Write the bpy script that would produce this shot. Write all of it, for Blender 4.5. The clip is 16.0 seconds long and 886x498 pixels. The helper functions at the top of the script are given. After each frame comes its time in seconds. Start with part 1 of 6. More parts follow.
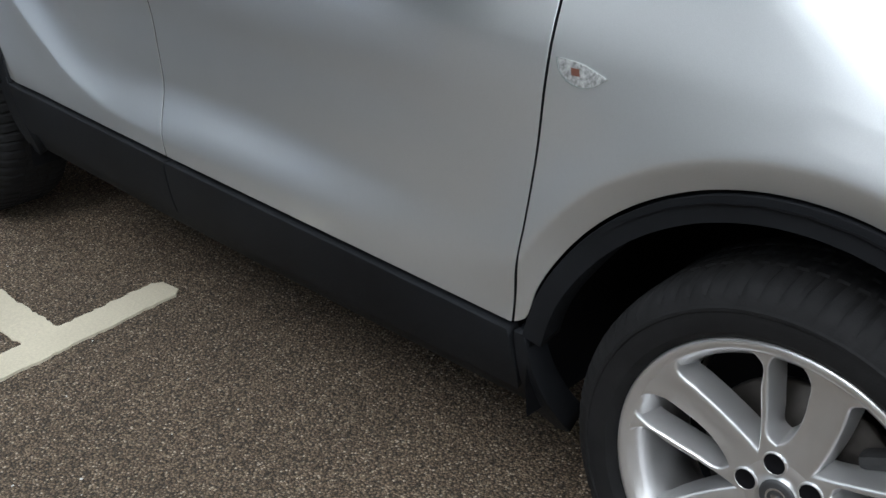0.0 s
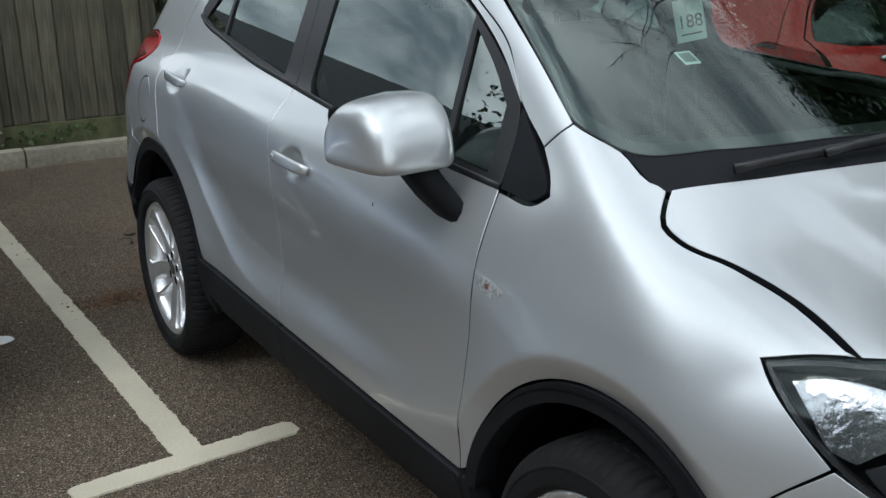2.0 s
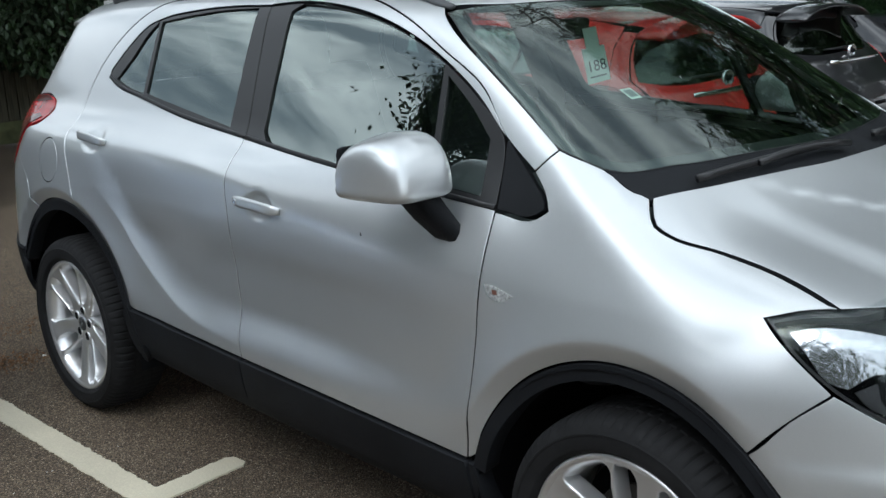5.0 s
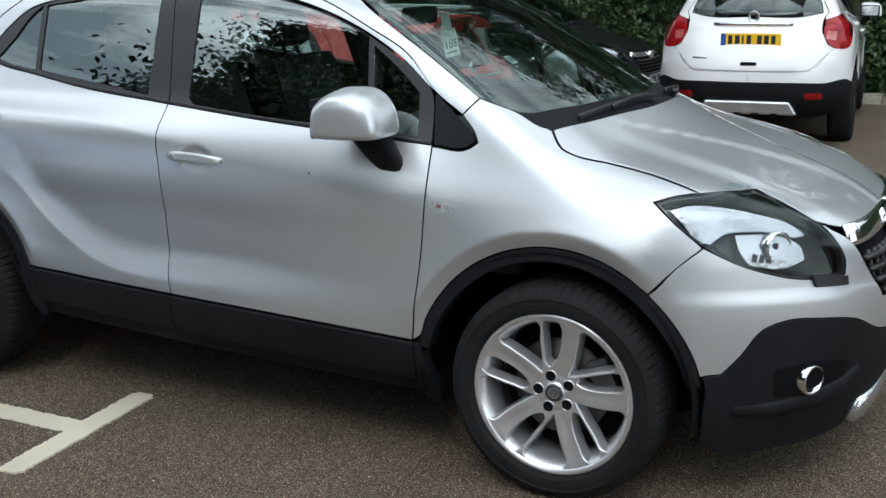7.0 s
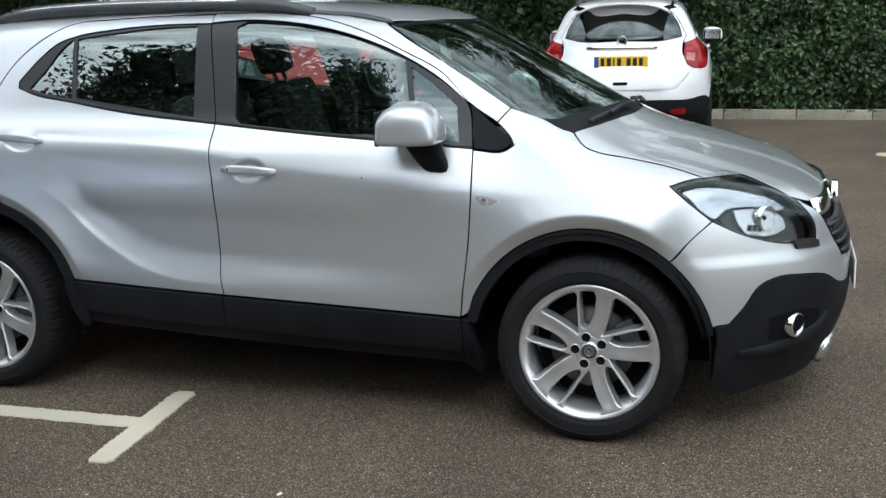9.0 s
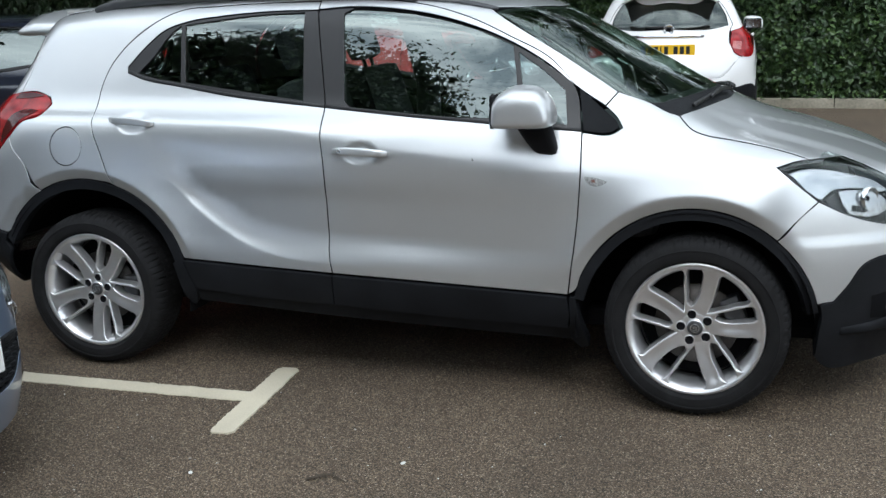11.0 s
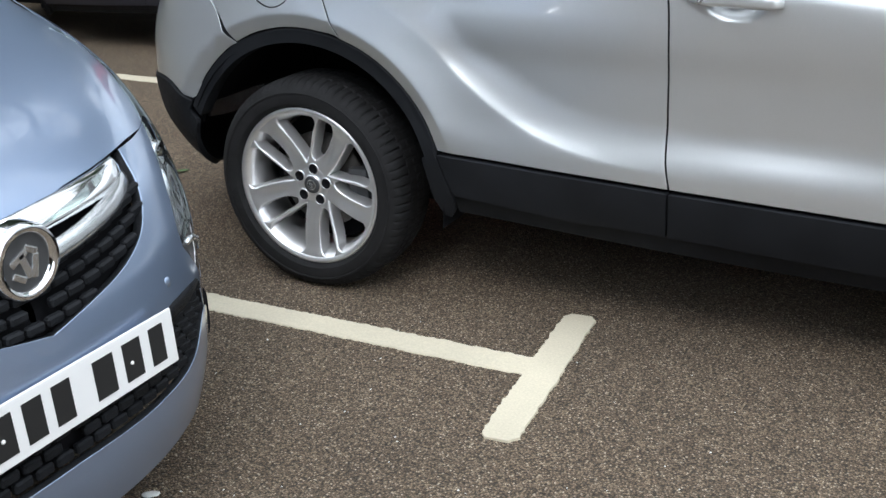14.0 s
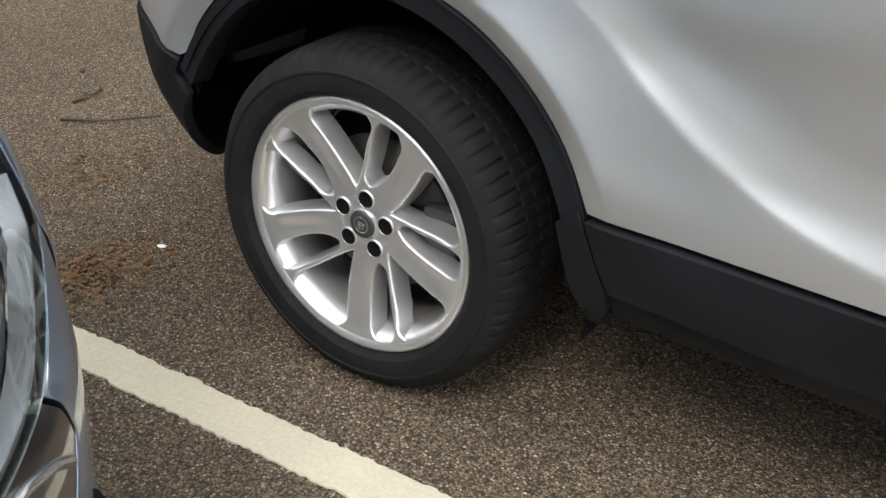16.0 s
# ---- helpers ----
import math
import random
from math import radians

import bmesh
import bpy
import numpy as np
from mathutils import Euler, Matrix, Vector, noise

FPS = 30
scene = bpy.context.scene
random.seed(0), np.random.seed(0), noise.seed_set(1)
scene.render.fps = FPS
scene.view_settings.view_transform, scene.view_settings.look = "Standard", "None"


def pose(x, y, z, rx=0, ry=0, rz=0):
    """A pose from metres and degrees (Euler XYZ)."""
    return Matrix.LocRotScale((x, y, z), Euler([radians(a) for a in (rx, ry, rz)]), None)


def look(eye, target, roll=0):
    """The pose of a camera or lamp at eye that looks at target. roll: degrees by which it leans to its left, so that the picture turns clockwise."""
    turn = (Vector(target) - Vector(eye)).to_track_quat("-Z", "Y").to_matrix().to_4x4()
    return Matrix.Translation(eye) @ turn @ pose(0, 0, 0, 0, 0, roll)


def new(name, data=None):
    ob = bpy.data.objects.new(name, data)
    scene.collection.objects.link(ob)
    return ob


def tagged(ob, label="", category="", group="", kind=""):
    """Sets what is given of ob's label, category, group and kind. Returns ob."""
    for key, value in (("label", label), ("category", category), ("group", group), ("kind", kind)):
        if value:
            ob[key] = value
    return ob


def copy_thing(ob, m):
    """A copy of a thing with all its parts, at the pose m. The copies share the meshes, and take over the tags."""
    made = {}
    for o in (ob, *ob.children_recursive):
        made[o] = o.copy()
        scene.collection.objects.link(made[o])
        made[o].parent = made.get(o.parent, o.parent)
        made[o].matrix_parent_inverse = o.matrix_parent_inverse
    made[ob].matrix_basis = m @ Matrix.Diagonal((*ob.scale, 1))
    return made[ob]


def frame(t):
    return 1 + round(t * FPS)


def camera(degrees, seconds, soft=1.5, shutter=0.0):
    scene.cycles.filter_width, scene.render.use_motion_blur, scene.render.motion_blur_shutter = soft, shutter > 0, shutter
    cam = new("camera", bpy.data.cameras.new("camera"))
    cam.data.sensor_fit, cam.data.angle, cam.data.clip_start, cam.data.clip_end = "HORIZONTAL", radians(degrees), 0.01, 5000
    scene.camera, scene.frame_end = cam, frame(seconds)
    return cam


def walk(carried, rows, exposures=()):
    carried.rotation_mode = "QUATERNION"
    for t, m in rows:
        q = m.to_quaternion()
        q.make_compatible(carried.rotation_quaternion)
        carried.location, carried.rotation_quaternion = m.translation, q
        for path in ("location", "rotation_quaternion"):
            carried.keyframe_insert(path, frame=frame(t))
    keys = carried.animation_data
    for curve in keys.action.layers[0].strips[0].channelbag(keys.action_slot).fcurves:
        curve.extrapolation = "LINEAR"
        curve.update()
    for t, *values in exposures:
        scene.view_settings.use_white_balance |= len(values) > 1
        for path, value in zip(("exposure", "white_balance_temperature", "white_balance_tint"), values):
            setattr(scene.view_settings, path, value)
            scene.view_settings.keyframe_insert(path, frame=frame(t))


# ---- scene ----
cam = camera(44.4, 16.0)
EXPOSURES = [(0.0, 0.16, 6050, 10), (0.5, 0.26, 6050, 10), (1.0, 0.34, 5950, 9), (1.5, -0.24, 5980, 9), (2.5, -0.12, 5980, 8), (5.5, 0.02, 5930, 8), (9.0, 0.22, 5950, 9), (12.5, 0.16, 5950, 10), (14.5, 0.80, 6050, 11), (15.5, 0.80, 6150, 11), (16.0, 0.84, 6560, 12)]
PATH = [
    (0, (0.489, -2.024, 1.324), (-0.745, -0.728, 0.429), -0.6),
    (0.5, (0.763, -2.007, 1.415), (-0.696, -0.944, 0.555), -1.1),
    (1, (1.072, -1.928, 1.502), (-0.503, -1.001, 0.691), -2.0),
    (1.5, (1.181, -1.884, 1.532), (-0.437, -0.956, 0.811), -2.4),
    (2, (1.301, -1.921, 1.549), (-0.352, -0.955, 0.971), -1.5),
    (2.5, (1.388, -1.969, 1.574), (-0.284, -0.965, 1.132), -0.9),
    (3, (1.441, -2.008, 1.591), (-0.227, -0.984, 1.18), -1.3),
    (5.5, (1.174, -2.818, 1.576), (-0.098, -1.365, 1.056), -1.8),
    (6, (1.106, -3.125, 1.573), (-0.016, -1.555, 1.048), -1.1),
    (6.5, (1.102, -3.398, 1.534), (0.098, -1.742, 1.036), -0.7),
    (7, (1.081, -3.687, 1.541), (0.202, -1.958, 1.053), -0.6),
    (7.5, (0.979, -3.978, 1.533), (0.246, -2.177, 1.067), -0.2),
    (8, (0.893, -4.252, 1.548), (0.262, -2.408, 1.095), -0.6),
    (8.5, (0.767, -4.406, 1.553), (0.172, -2.548, 1.112), -1.2),
    (9, (0.616, -4.501, 1.544), (0.031, -2.639, 1.107), -1.5),
    (11.5, (0.25, -4.749, 1.539), (-0.371, -2.907, 1.07), -1.5),
    (12, (0.164, -4.581, 1.513), (-0.51, -2.766, 1.009), -1.8),
    (12.5, (0.009, -4.344, 1.481), (-0.718, -2.568, 0.919), -2.0),
    (13, (-0.224, -4.082, 1.443), (-0.992, -2.343, 0.821), -2.0),
    (13.5, (-0.492, -3.793, 1.407), (-1.304, -2.096, 0.728), -1.8),
    (14, (-0.676, -3.466, 1.398), (-1.561, -1.836, 0.649), -2.0),
    (14.5, (-0.869, -3.176, 1.403), (-1.769, -1.59, 0.582), -1.6),
    (15, (-1.06, -2.815, 1.389), (-1.997, -1.284, 0.507), -1.5),
    (15.5, (-1.246, -2.468, 1.289), (-2.235, -0.985, 0.382), -1.6),
    (16, (-1.441, -2.22, 1.255), (-2.425, -0.769, 0.292), 0.6),
]
walk(cam, [(t, look(eye, target, roll)) for t, eye, target, roll in PATH], EXPOSURES)

# ---- daylight: bright broken cloud ----
SUN_FROM = Vector((2.5, -9.5, 12.0)).normalized()
world = bpy.data.worlds.new("overcast_sky")
scene.world = world
world.use_nodes = True
wn, wl = world.node_tree.nodes, world.node_tree.links
wn.clear()
w_out = wn.new("ShaderNodeOutputWorld")
w_bg = wn.new("ShaderNodeBackground")
w_sky = wn.new("ShaderNodeTexSky")
w_sky.sky_type, w_sky.sun_disc = "NISHITA", False
w_sky.sun_elevation, w_sky.sun_rotation = math.asin(SUN_FROM.z), math.atan2(SUN_FROM.x, SUN_FROM.y)
w_co = wn.new("ShaderNodeTexCoord")
w_map = wn.new("ShaderNodeMapping")
w_map.inputs["Scale"].default_value = (1.0, 1.0, 2.6)
w_noise = wn.new("ShaderNodeTexNoise")
w_noise.inputs["Scale"].default_value, w_noise.inputs["Detail"].default_value = 3.4, 8.0
w_noise.inputs["Roughness"].default_value, w_noise.inputs["Distortion"].default_value = 0.58, 0.5
w_ramp = wn.new("ShaderNodeValToRGB")
w_ramp.color_ramp.elements[0].position, w_ramp.color_ramp.elements[0].color = 0.39, (3.5, 3.95, 4.2, 1)
w_ramp.color_ramp.elements[1].position, w_ramp.color_ramp.elements[1].color = 0.60, (15.2, 15.4, 15.0, 1)
w_mix = wn.new("ShaderNodeMixRGB")
w_mix.inputs["Fac"].default_value = 0.86
wl.new(w_co.outputs["Generated"], w_map.inputs["Vector"])
wl.new(w_map.outputs["Vector"], w_noise.inputs["Vector"])
wl.new(w_noise.outputs["Fac"], w_ramp.inputs["Fac"])
wl.new(w_sky.outputs["Color"], w_mix.inputs["Color1"])
wl.new(w_ramp.outputs["Color"], w_mix.inputs["Color2"])
# clouds are brighter round the veiled sun
w_dot = wn.new("ShaderNodeVectorMath")
w_dot.operation = "DOT_PRODUCT"
w_dot.inputs[1].default_value = SUN_FROM
w_grad = wn.new("ShaderNodeMapRange")
w_grad.interpolation_type = "SMOOTHSTEP"
w_grad.inputs["From Min"].default_value, w_grad.inputs["From Max"].default_value = -0.2, 1.0
w_grad.inputs["To Min"].default_value, w_grad.inputs["To Max"].default_value = 0.66, 1.44
w_mul = wn.new("ShaderNodeMixRGB")
w_mul.blend_type, w_mul.inputs["Fac"].default_value = "MULTIPLY", 1.0
wl.new(w_co.outputs["Generated"], w_dot.inputs[0])
wl.new(w_dot.outputs["Value"], w_grad.inputs["Value"])
wl.new(w_mix.outputs["Color"], w_mul.inputs["Color1"])
wl.new(w_grad.outputs["Result"], w_mul.inputs["Color2"])
wl.new(w_mul.outputs["Color"], w_bg.inputs["Color"])
wl.new(w_bg.outputs["Background"], w_out.inputs["Surface"])
w_bg.inputs["Strength"].default_value = 0.145

sun = new("sun", bpy.data.lights.new("sun", "SUN"))
sun.data.energy, sun.data.angle, sun.data.color = 0.6, radians(18), (1.0, 0.96, 0.9)
sun.matrix_world = look(SUN_FROM * 16, (0, 0, 0))


# ---- materials ----
def material(name, base=(.5, .5, .5), rough=.5, metal=0.0, vary=0.0, scale=8.0, bump=0.0, bump_scale=200.0, coat=0.0, spec=.5, vary2=0.0, scale2=1.2, per_object=0.0, stretch=None):
    """A Principled surface with colour variation at two scales and a fine relief."""
    m = bpy.data.materials.new(name)
    m.use_nodes = True
    n, l = m.node_tree.nodes, m.node_tree.links
    p = n["Principled BSDF"]
    p.inputs["Base Color"].default_value = (*base, 1)
    p.inputs["Roughness"].default_value, p.inputs["Metallic"].default_value = rough, metal
    p.inputs["Specular IOR Level"].default_value = spec
    if coat:
        p.inputs["Coat Weight"].default_value, p.inputs["Coat Roughness"].default_value = coat, .02
    co = n.new("ShaderNodeTexCoord")
    at = co.outputs["Object"]
    if stretch:
        mapping = n.new("ShaderNodeMapping")
        mapping.inputs["Scale"].default_value = stretch
        l.new(at, mapping.inputs["Vector"])
        at = mapping.outputs["Vector"]
    colour = None
    for amount, size in ((vary, scale), (vary2, scale2)):
        if not amount:
            continue
        t = n.new("ShaderNodeTexNoise")
        t.inputs["Scale"].default_value, t.inputs["Detail"].default_value = size, 6
        l.new(at, t.inputs["Vector"])
        r = n.new("ShaderNodeMapRange")
        r.inputs["From Min"].default_value, r.inputs["From Max"].default_value = .3, .7
        r.inputs["To Min"].default_value, r.inputs["To Max"].default_value = 1 - amount, 1 + amount
        l.new(t.outputs["Fac"], r.inputs["Value"])
        mul = n.new("ShaderNodeMixRGB")
        mul.blend_type, mul.inputs["Fac"].default_value = "MULTIPLY", 1
        if colour is None:
            mul.inputs["Color1"].default_value = (*base, 1)
        else:
            l.new(colour, mul.inputs["Color1"])
        l.new(r.outputs["Result"], mul.inputs["Color2"])
        colour = mul.outputs["Color"]
    if per_object:
        info = n.new("ShaderNodeObjectInfo")
        hsv = n.new("ShaderNodeHueSaturation")
        r = n.new("ShaderNodeMapRange")
        r.inputs["To Min"].default_value, r.inputs["To Max"].default_value = 1 - per_object, 1 + per_object
        l.new(info.outputs["Random"], r.inputs["Value"])
        l.new(r.outputs["Result"], hsv.inputs["Value"])
        if colour is None:
            hsv.inputs["Color"].default_value = (*base, 1)
        else:
            l.new(colour, hsv.inputs["Color"])
        colour = hsv.outputs["Color"]
    if colour is not None:
        l.new(colour, p.inputs["Base Color"])
    if bump:
        t = n.new("ShaderNodeTexNoise")
        t.inputs["Scale"].default_value, t.inputs["Detail"].default_value = bump_scale, 3
        l.new(at, t.inputs["Vector"])
        b = n.new("ShaderNodeBump")
        b.inputs["Strength"].default_value, b.inputs["Distance"].default_value = bump, .004
        l.new(t.outputs["Fac"], b.inputs["Height"])
        l.new(b.outputs["Normal"], p.inputs["Normal"])
    return m


def glass_material(name, tint, ior=1.6, rough=0.0):
    """Thin pane: tinted where one looks through, mirror-like by Fresnel."""
    m = bpy.data.materials.new(name)
    m.use_nodes = True
    n, l = m.node_tree.nodes, m.node_tree.links
    n.clear()
    out, mix = n.new("ShaderNodeOutputMaterial"), n.new("ShaderNodeMixShader")
    tr, gl, fr = n.new("ShaderNodeBsdfTransparent"), n.new("ShaderNodeBsdfGlossy"), n.new("ShaderNodeLayerWeight")
    tr.inputs["Color"].default_value = (*tint, 1)
    gl.inputs["Roughness"].default_value = rough
    gl.inputs["Color"].default_value = (.90, 1.0, .96, 1)
    fr.inputs["Blend"].default_value = .5
    facing = ((ior - 1) / (ior + 1)) ** 2
    power, scaled = n.new("ShaderNodeMath"), n.new("ShaderNodeMath")
    power.operation, scaled.operation = "POWER", "MULTIPLY_ADD"
    power.inputs[1].default_value = 4.2
    scaled.inputs[1].default_value, scaled.inputs[2].default_value = 1 - facing, facing
    l.new(fr.outputs["Facing"], power.inputs[0])
    l.new(power.outputs["Value"], scaled.inputs[0])
    l.new(scaled.outputs["Value"], mix.inputs["Fac"])
    l.new(tr.outputs["BSDF"], mix.inputs[1])
    l.new(gl.outputs["BSDF"], mix.inputs[2])
    l.new(mix.outputs["Shader"], out.inputs["Surface"])
    return m


def asphalt_material():
    """Brownish asphalt with visible pale and dark chippings and worn patches."""
    m = bpy.data.materials.new("asphalt")
    m.use_nodes = True
    n, l = m.node_tree.nodes, m.node_tree.links
    p = n["Principled BSDF"]
    co = n.new("ShaderNodeTexCoord")
    v = n.new("ShaderNodeTexVoronoi")
    v.inputs["Scale"].default_value = 205
    l.new(co.outputs["Object"], v.inputs["Vector"])
    sep = n.new("ShaderNodeSeparateColor")
    l.new(v.outputs["Color"], sep.inputs["Color"])
    ramp = n.new("ShaderNodeValToRGB")
    e = ramp.color_ramp.elements
    e[0].position, e[0].color = 0.0, (.085, .062, .040, 1)
    e[1].position, e[1].color = 1.0, (.62, .52, .40, 1)
    for at, c in ((.35, (.170, .121, .077, 1)), (.70, (.252, .184, .119, 1)), (.92, (.345, .268, .182, 1))):
        k = e.new(at)
        k.color = c
    l.new(sep.outputs["Red"], ramp.inputs["Fac"])
    dark = n.new("ShaderNodeMapRange")
    dark.inputs["To Min"].default_value, dark.inputs["To Max"].default_value = 1.0, .20
    l.new(v.outputs["Distance"], dark.inputs["Value"])
    dark.inputs["From Min"].default_value, dark.inputs["From Max"].default_value = .25, .75
    mul = n.new("ShaderNodeMixRGB")
    mul.blend_type, mul.inputs["Fac"].default_value = "MULTIPLY", 1
    l.new(ramp.outputs["Color"], mul.inputs["Color1"])
    l.new(dark.outputs["Result"], mul.inputs["Color2"])
    big = n.new("ShaderNodeTexNoise")
    big.inputs["Scale"].default_value, big.inputs["Detail"].default_value = .9, 8
    l.new(co.outputs["Object"], big.inputs["Vector"])
    r = n.new("ShaderNodeMapRange")
    r.inputs["From Min"].default_value, r.inputs["From Max"].default_value = .3, .7
    r.inputs["To Min"].default_value, r.inputs["To Max"].default_value = .78, 1.22
    l.new(big.outputs["Fac"], r.inputs["Value"])
    mul2 = n.new("ShaderNodeMixRGB")
    mul2.blend_type, mul2.inputs["Fac"].default_value = "MULTIPLY", 1
    l.new(mul.outputs["Color"], mul2.inputs["Color1"])
    l.new(r.outputs["Result"], mul2.inputs["Color2"])
    l.new(mul2.outputs["Color"], p.inputs["Base Color"])
    p.inputs["Roughness"].default_value = .82
    b = n.new("ShaderNodeBump")
    b.inputs["Strength"].default_value, b.inputs["Distance"].default_value = 1.0, .0055
    b.invert = True
    l.new(v.outputs["Distance"], b.inputs["Height"])
    l.new(b.outputs["Normal"], p.inputs["Normal"])
    return m


ASPHALT = asphalt_material()
LINE = material("line_paint", (.56, .510, .388), .75, vary=.09, scale=160, vary2=.10, scale2=3, bump=.35, bump_scale=420)
CONCRETE = material("kerb_concrete", (.27, .245, .19), .9, vary=.2, scale=30, vary2=.25, scale2=2, bump=.4, bump_scale=120, per_object=.08)
TIMBER = material("weathered_timber", (.100, .092, .062), .85, vary=.42, scale=46, vary2=.3, scale2=6, bump=.6, bump_scale=90, per_object=.34, stretch=(1, 1, .07))
MOSSY = material("mossy_gravel_board", (.105, .112, .052), .92, vary=.35, scale=9, vary2=.35, scale2=2.2, bump=.4, bump_scale=90)
TIMBER_PALE = material("pale_timber", (.24, .215, .165), .85, vary=.35, scale=46, vary2=.2, scale2=6, bump=.5, bump_scale=90, per_object=.25, stretch=(1, 1, .07))
SILVER = material("silver_paint", (.610, .628, .636), .36, .70, vary=.05, scale=900, coat=1.0, vary2=.02, scale2=3)
WHITE = material("white_paint", (.78, .78, .77), .35, coat=1.0, vary2=.03)
BLACKPAINT = material("black_paint", (.012, .012, .014), .3, coat=1.0)
NAVYPAINT = material("navy_paint", (.007, .010, .022), .3, .1, coat=1.0)
REDPAINT = material("red_paint", (.52, .014, .012), .35, coat=1.0)
BLUEPAINT = material("ice_blue_paint", (.26, .33, .46), .32, .68, vary=.03, scale=900, coat=1.0)
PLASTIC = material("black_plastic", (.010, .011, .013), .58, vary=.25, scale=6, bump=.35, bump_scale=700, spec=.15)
PLASTIC_SATIN = material("satin_black_trim", (.014, .014, .015), .38, spec=.5)
RAILGREY = material("dark_grey_rail", (.06, .062, .066), .45, vary=.1, scale=5)
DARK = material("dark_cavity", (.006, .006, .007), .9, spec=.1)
RUBBER = material("tyre_rubber", (.0105, .0105, .0110), .80, vary=.25, scale=9, vary2=.2, scale2=30, bump=.2, bump_scale=300, spec=.22)
ALLOY = material("silver_alloy", (.74, .74, .745), .30, .78, vary=.06, scale=12, coat=.4)
DISC = material("brake_disc_steel", (.085, .078, .072), .5, .8, vary=.3, scale=25)
CHROME = material("chrome", (.82, .83, .84), .08, 1.0)
CHROMEDULL = material("satin_chrome", (.62, .63, .64), .25, .9)
REFLECTOR = material("lamp_reflector", (.48, .49, .50), .16, .92, bump=.45, bump_scale=60)
REDLENS = material("red_lamp_lens", (.26, .005, .007), .22, coat=.35, vary=.4, scale=22, spec=.3)
REDDARK = material("smoked_red_lens", (.055, .002, .003), .15, coat=.5, spec=.3)
PINKLENS = material("pink_clear_lens", (.42, .11, .10), .15, coat=1.0, vary=.4, scale=60)
AMBER = material("amber_bulb", (.20, .085, .06), .3)
LAMPWHITE = material("bright_lamp_bowl", (.50, .51, .52), .16, .85, bump=.6, bump_scale=70)
POLEWHITE = material("clear_white_plastic", (.42, .41, .40), .22, vary=.55, scale=150, coat=.5)
CLEARLENS = glass_material("clear_lamp_lens", (.93, .95, .96), 1.45)
GLASS = glass_material("side_window_glass", (.66, .75, .72), 2.6)
PRIVACY = glass_material("dark_tinted_glass", (.16, .18, .18), 1.9)
SCREEN = glass_material("windscreen_glass", (.60, .73, .66), 2.0)
FABRIC = material("charcoal_seat_fabric", (.030, .031, .034), .9, vary=.2, scale=60)
DASH = material("dark_dashboard_plastic", (.035, .037, .040), .7, bump=.3, bump_scale=400)
PAPER = material("white_card", (.82, .90, .86), .8)
INK = material("black_lettering", (.01, .01, .01), .6)
PLATEWHITE = material("white_plate", (.80, .80, .79), .35, coat=.5)
PLATEYELLOW = material("yellow_plate", (.80, .50, .015), .35, coat=.5)
EUROBLUE = material("blue_strip", (.03, .08, .35), .4)
LEAF = material("glossy_dark_leaf", (.027, .056, .017), .42, spec=.5)
LEAFPALE = material("fresh_green_leaf", (.062, .110, .030), .45, spec=.5)
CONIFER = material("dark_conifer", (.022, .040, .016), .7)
TWIG = material("brown_twigs", (.07, .055, .04), .9)
BRICK = material("brown_brick", (.12, .070, .05), .85, vary=.3, scale=6, per_object=.1)
ROOFTILE = material("dark_slate_roof", (.045, .045, .050), .85, vary=.3, scale=5)
POLE = material("galvanised_pole", (.32, .34, .36), .5, .6)
LITTER = material("white_litter", (.75, .76, .74), .8)
SOIL = material("orange_brown_debris", (.15, .078, .034), .95, vary=.5, scale=60)


# ---- helpers for meshes ----
def mesh_object(name, verts, faces, mat, parent=None, label="", smooth=True, normals=None):
    me = bpy.data.meshes.new(name)
    me.from_pydata([tuple(map(float, v)) for v in verts], [], [tuple(int(i) for i in f) for f in faces])
    me.materials.append(mat)
    me.polygons.foreach_set("use_smooth", [smooth] * len(me.polygons))
    if normals is not None:
        me.normals_split_custom_set_from_vertices([tuple(map(float, v)) for v in normals])
    me.update()
    ob = new(name, me)
    if parent is not None:
        ob.parent = parent
    if label:
        ob["label"] = label
    return ob


def part(name, bm, mat, parent=None, label="", smooth=False):
    bmesh.ops.recalc_face_normals(bm, faces=bm.faces[:])
    me = bpy.data.meshes.new(name)
    bm.to_mesh(me)
    bm.free()
    me.materials.append(mat)
    if smooth:
        me.polygons.foreach_set("use_smooth", [True] * len(me.polygons))
        me.set_sharp_from_angle(angle=radians(38))
    ob = new(name, me)
    if parent is not None:
        ob.parent = parent
    if label:
        ob["label"] = label
    return ob


def thing(name, label, category, group="", kind="", at=None):
    ob = new(name)
    ob.empty_display_size = .2
    if at is not None:
        ob.matrix_world = at
    return tagged(ob, label, category, group, kind)


def box(bm, x0, x1, y0, y1, z0, z1, bevel=0.0, m=None, segments=2):
    res = bmesh.ops.create_cube(bm, size=1)
    t = Matrix.Translation(((x0 + x1) / 2, (y0 + y1) / 2, (z0 + z1) / 2)) @ Matrix.Diagonal((x1 - x0, y1 - y0, z1 - z0, 1))
    if m is not None:
        t = m @ t
    bmesh.ops.transform(bm, matrix=t, verts=res["verts"])
    if bevel:
        edges = list({e for v in res["verts"] for e in v.link_edges})
        bmesh.ops.bevel(bm, geom=edges, offset=bevel, segments=segments, affect="EDGES", profile=.6)
    return bm


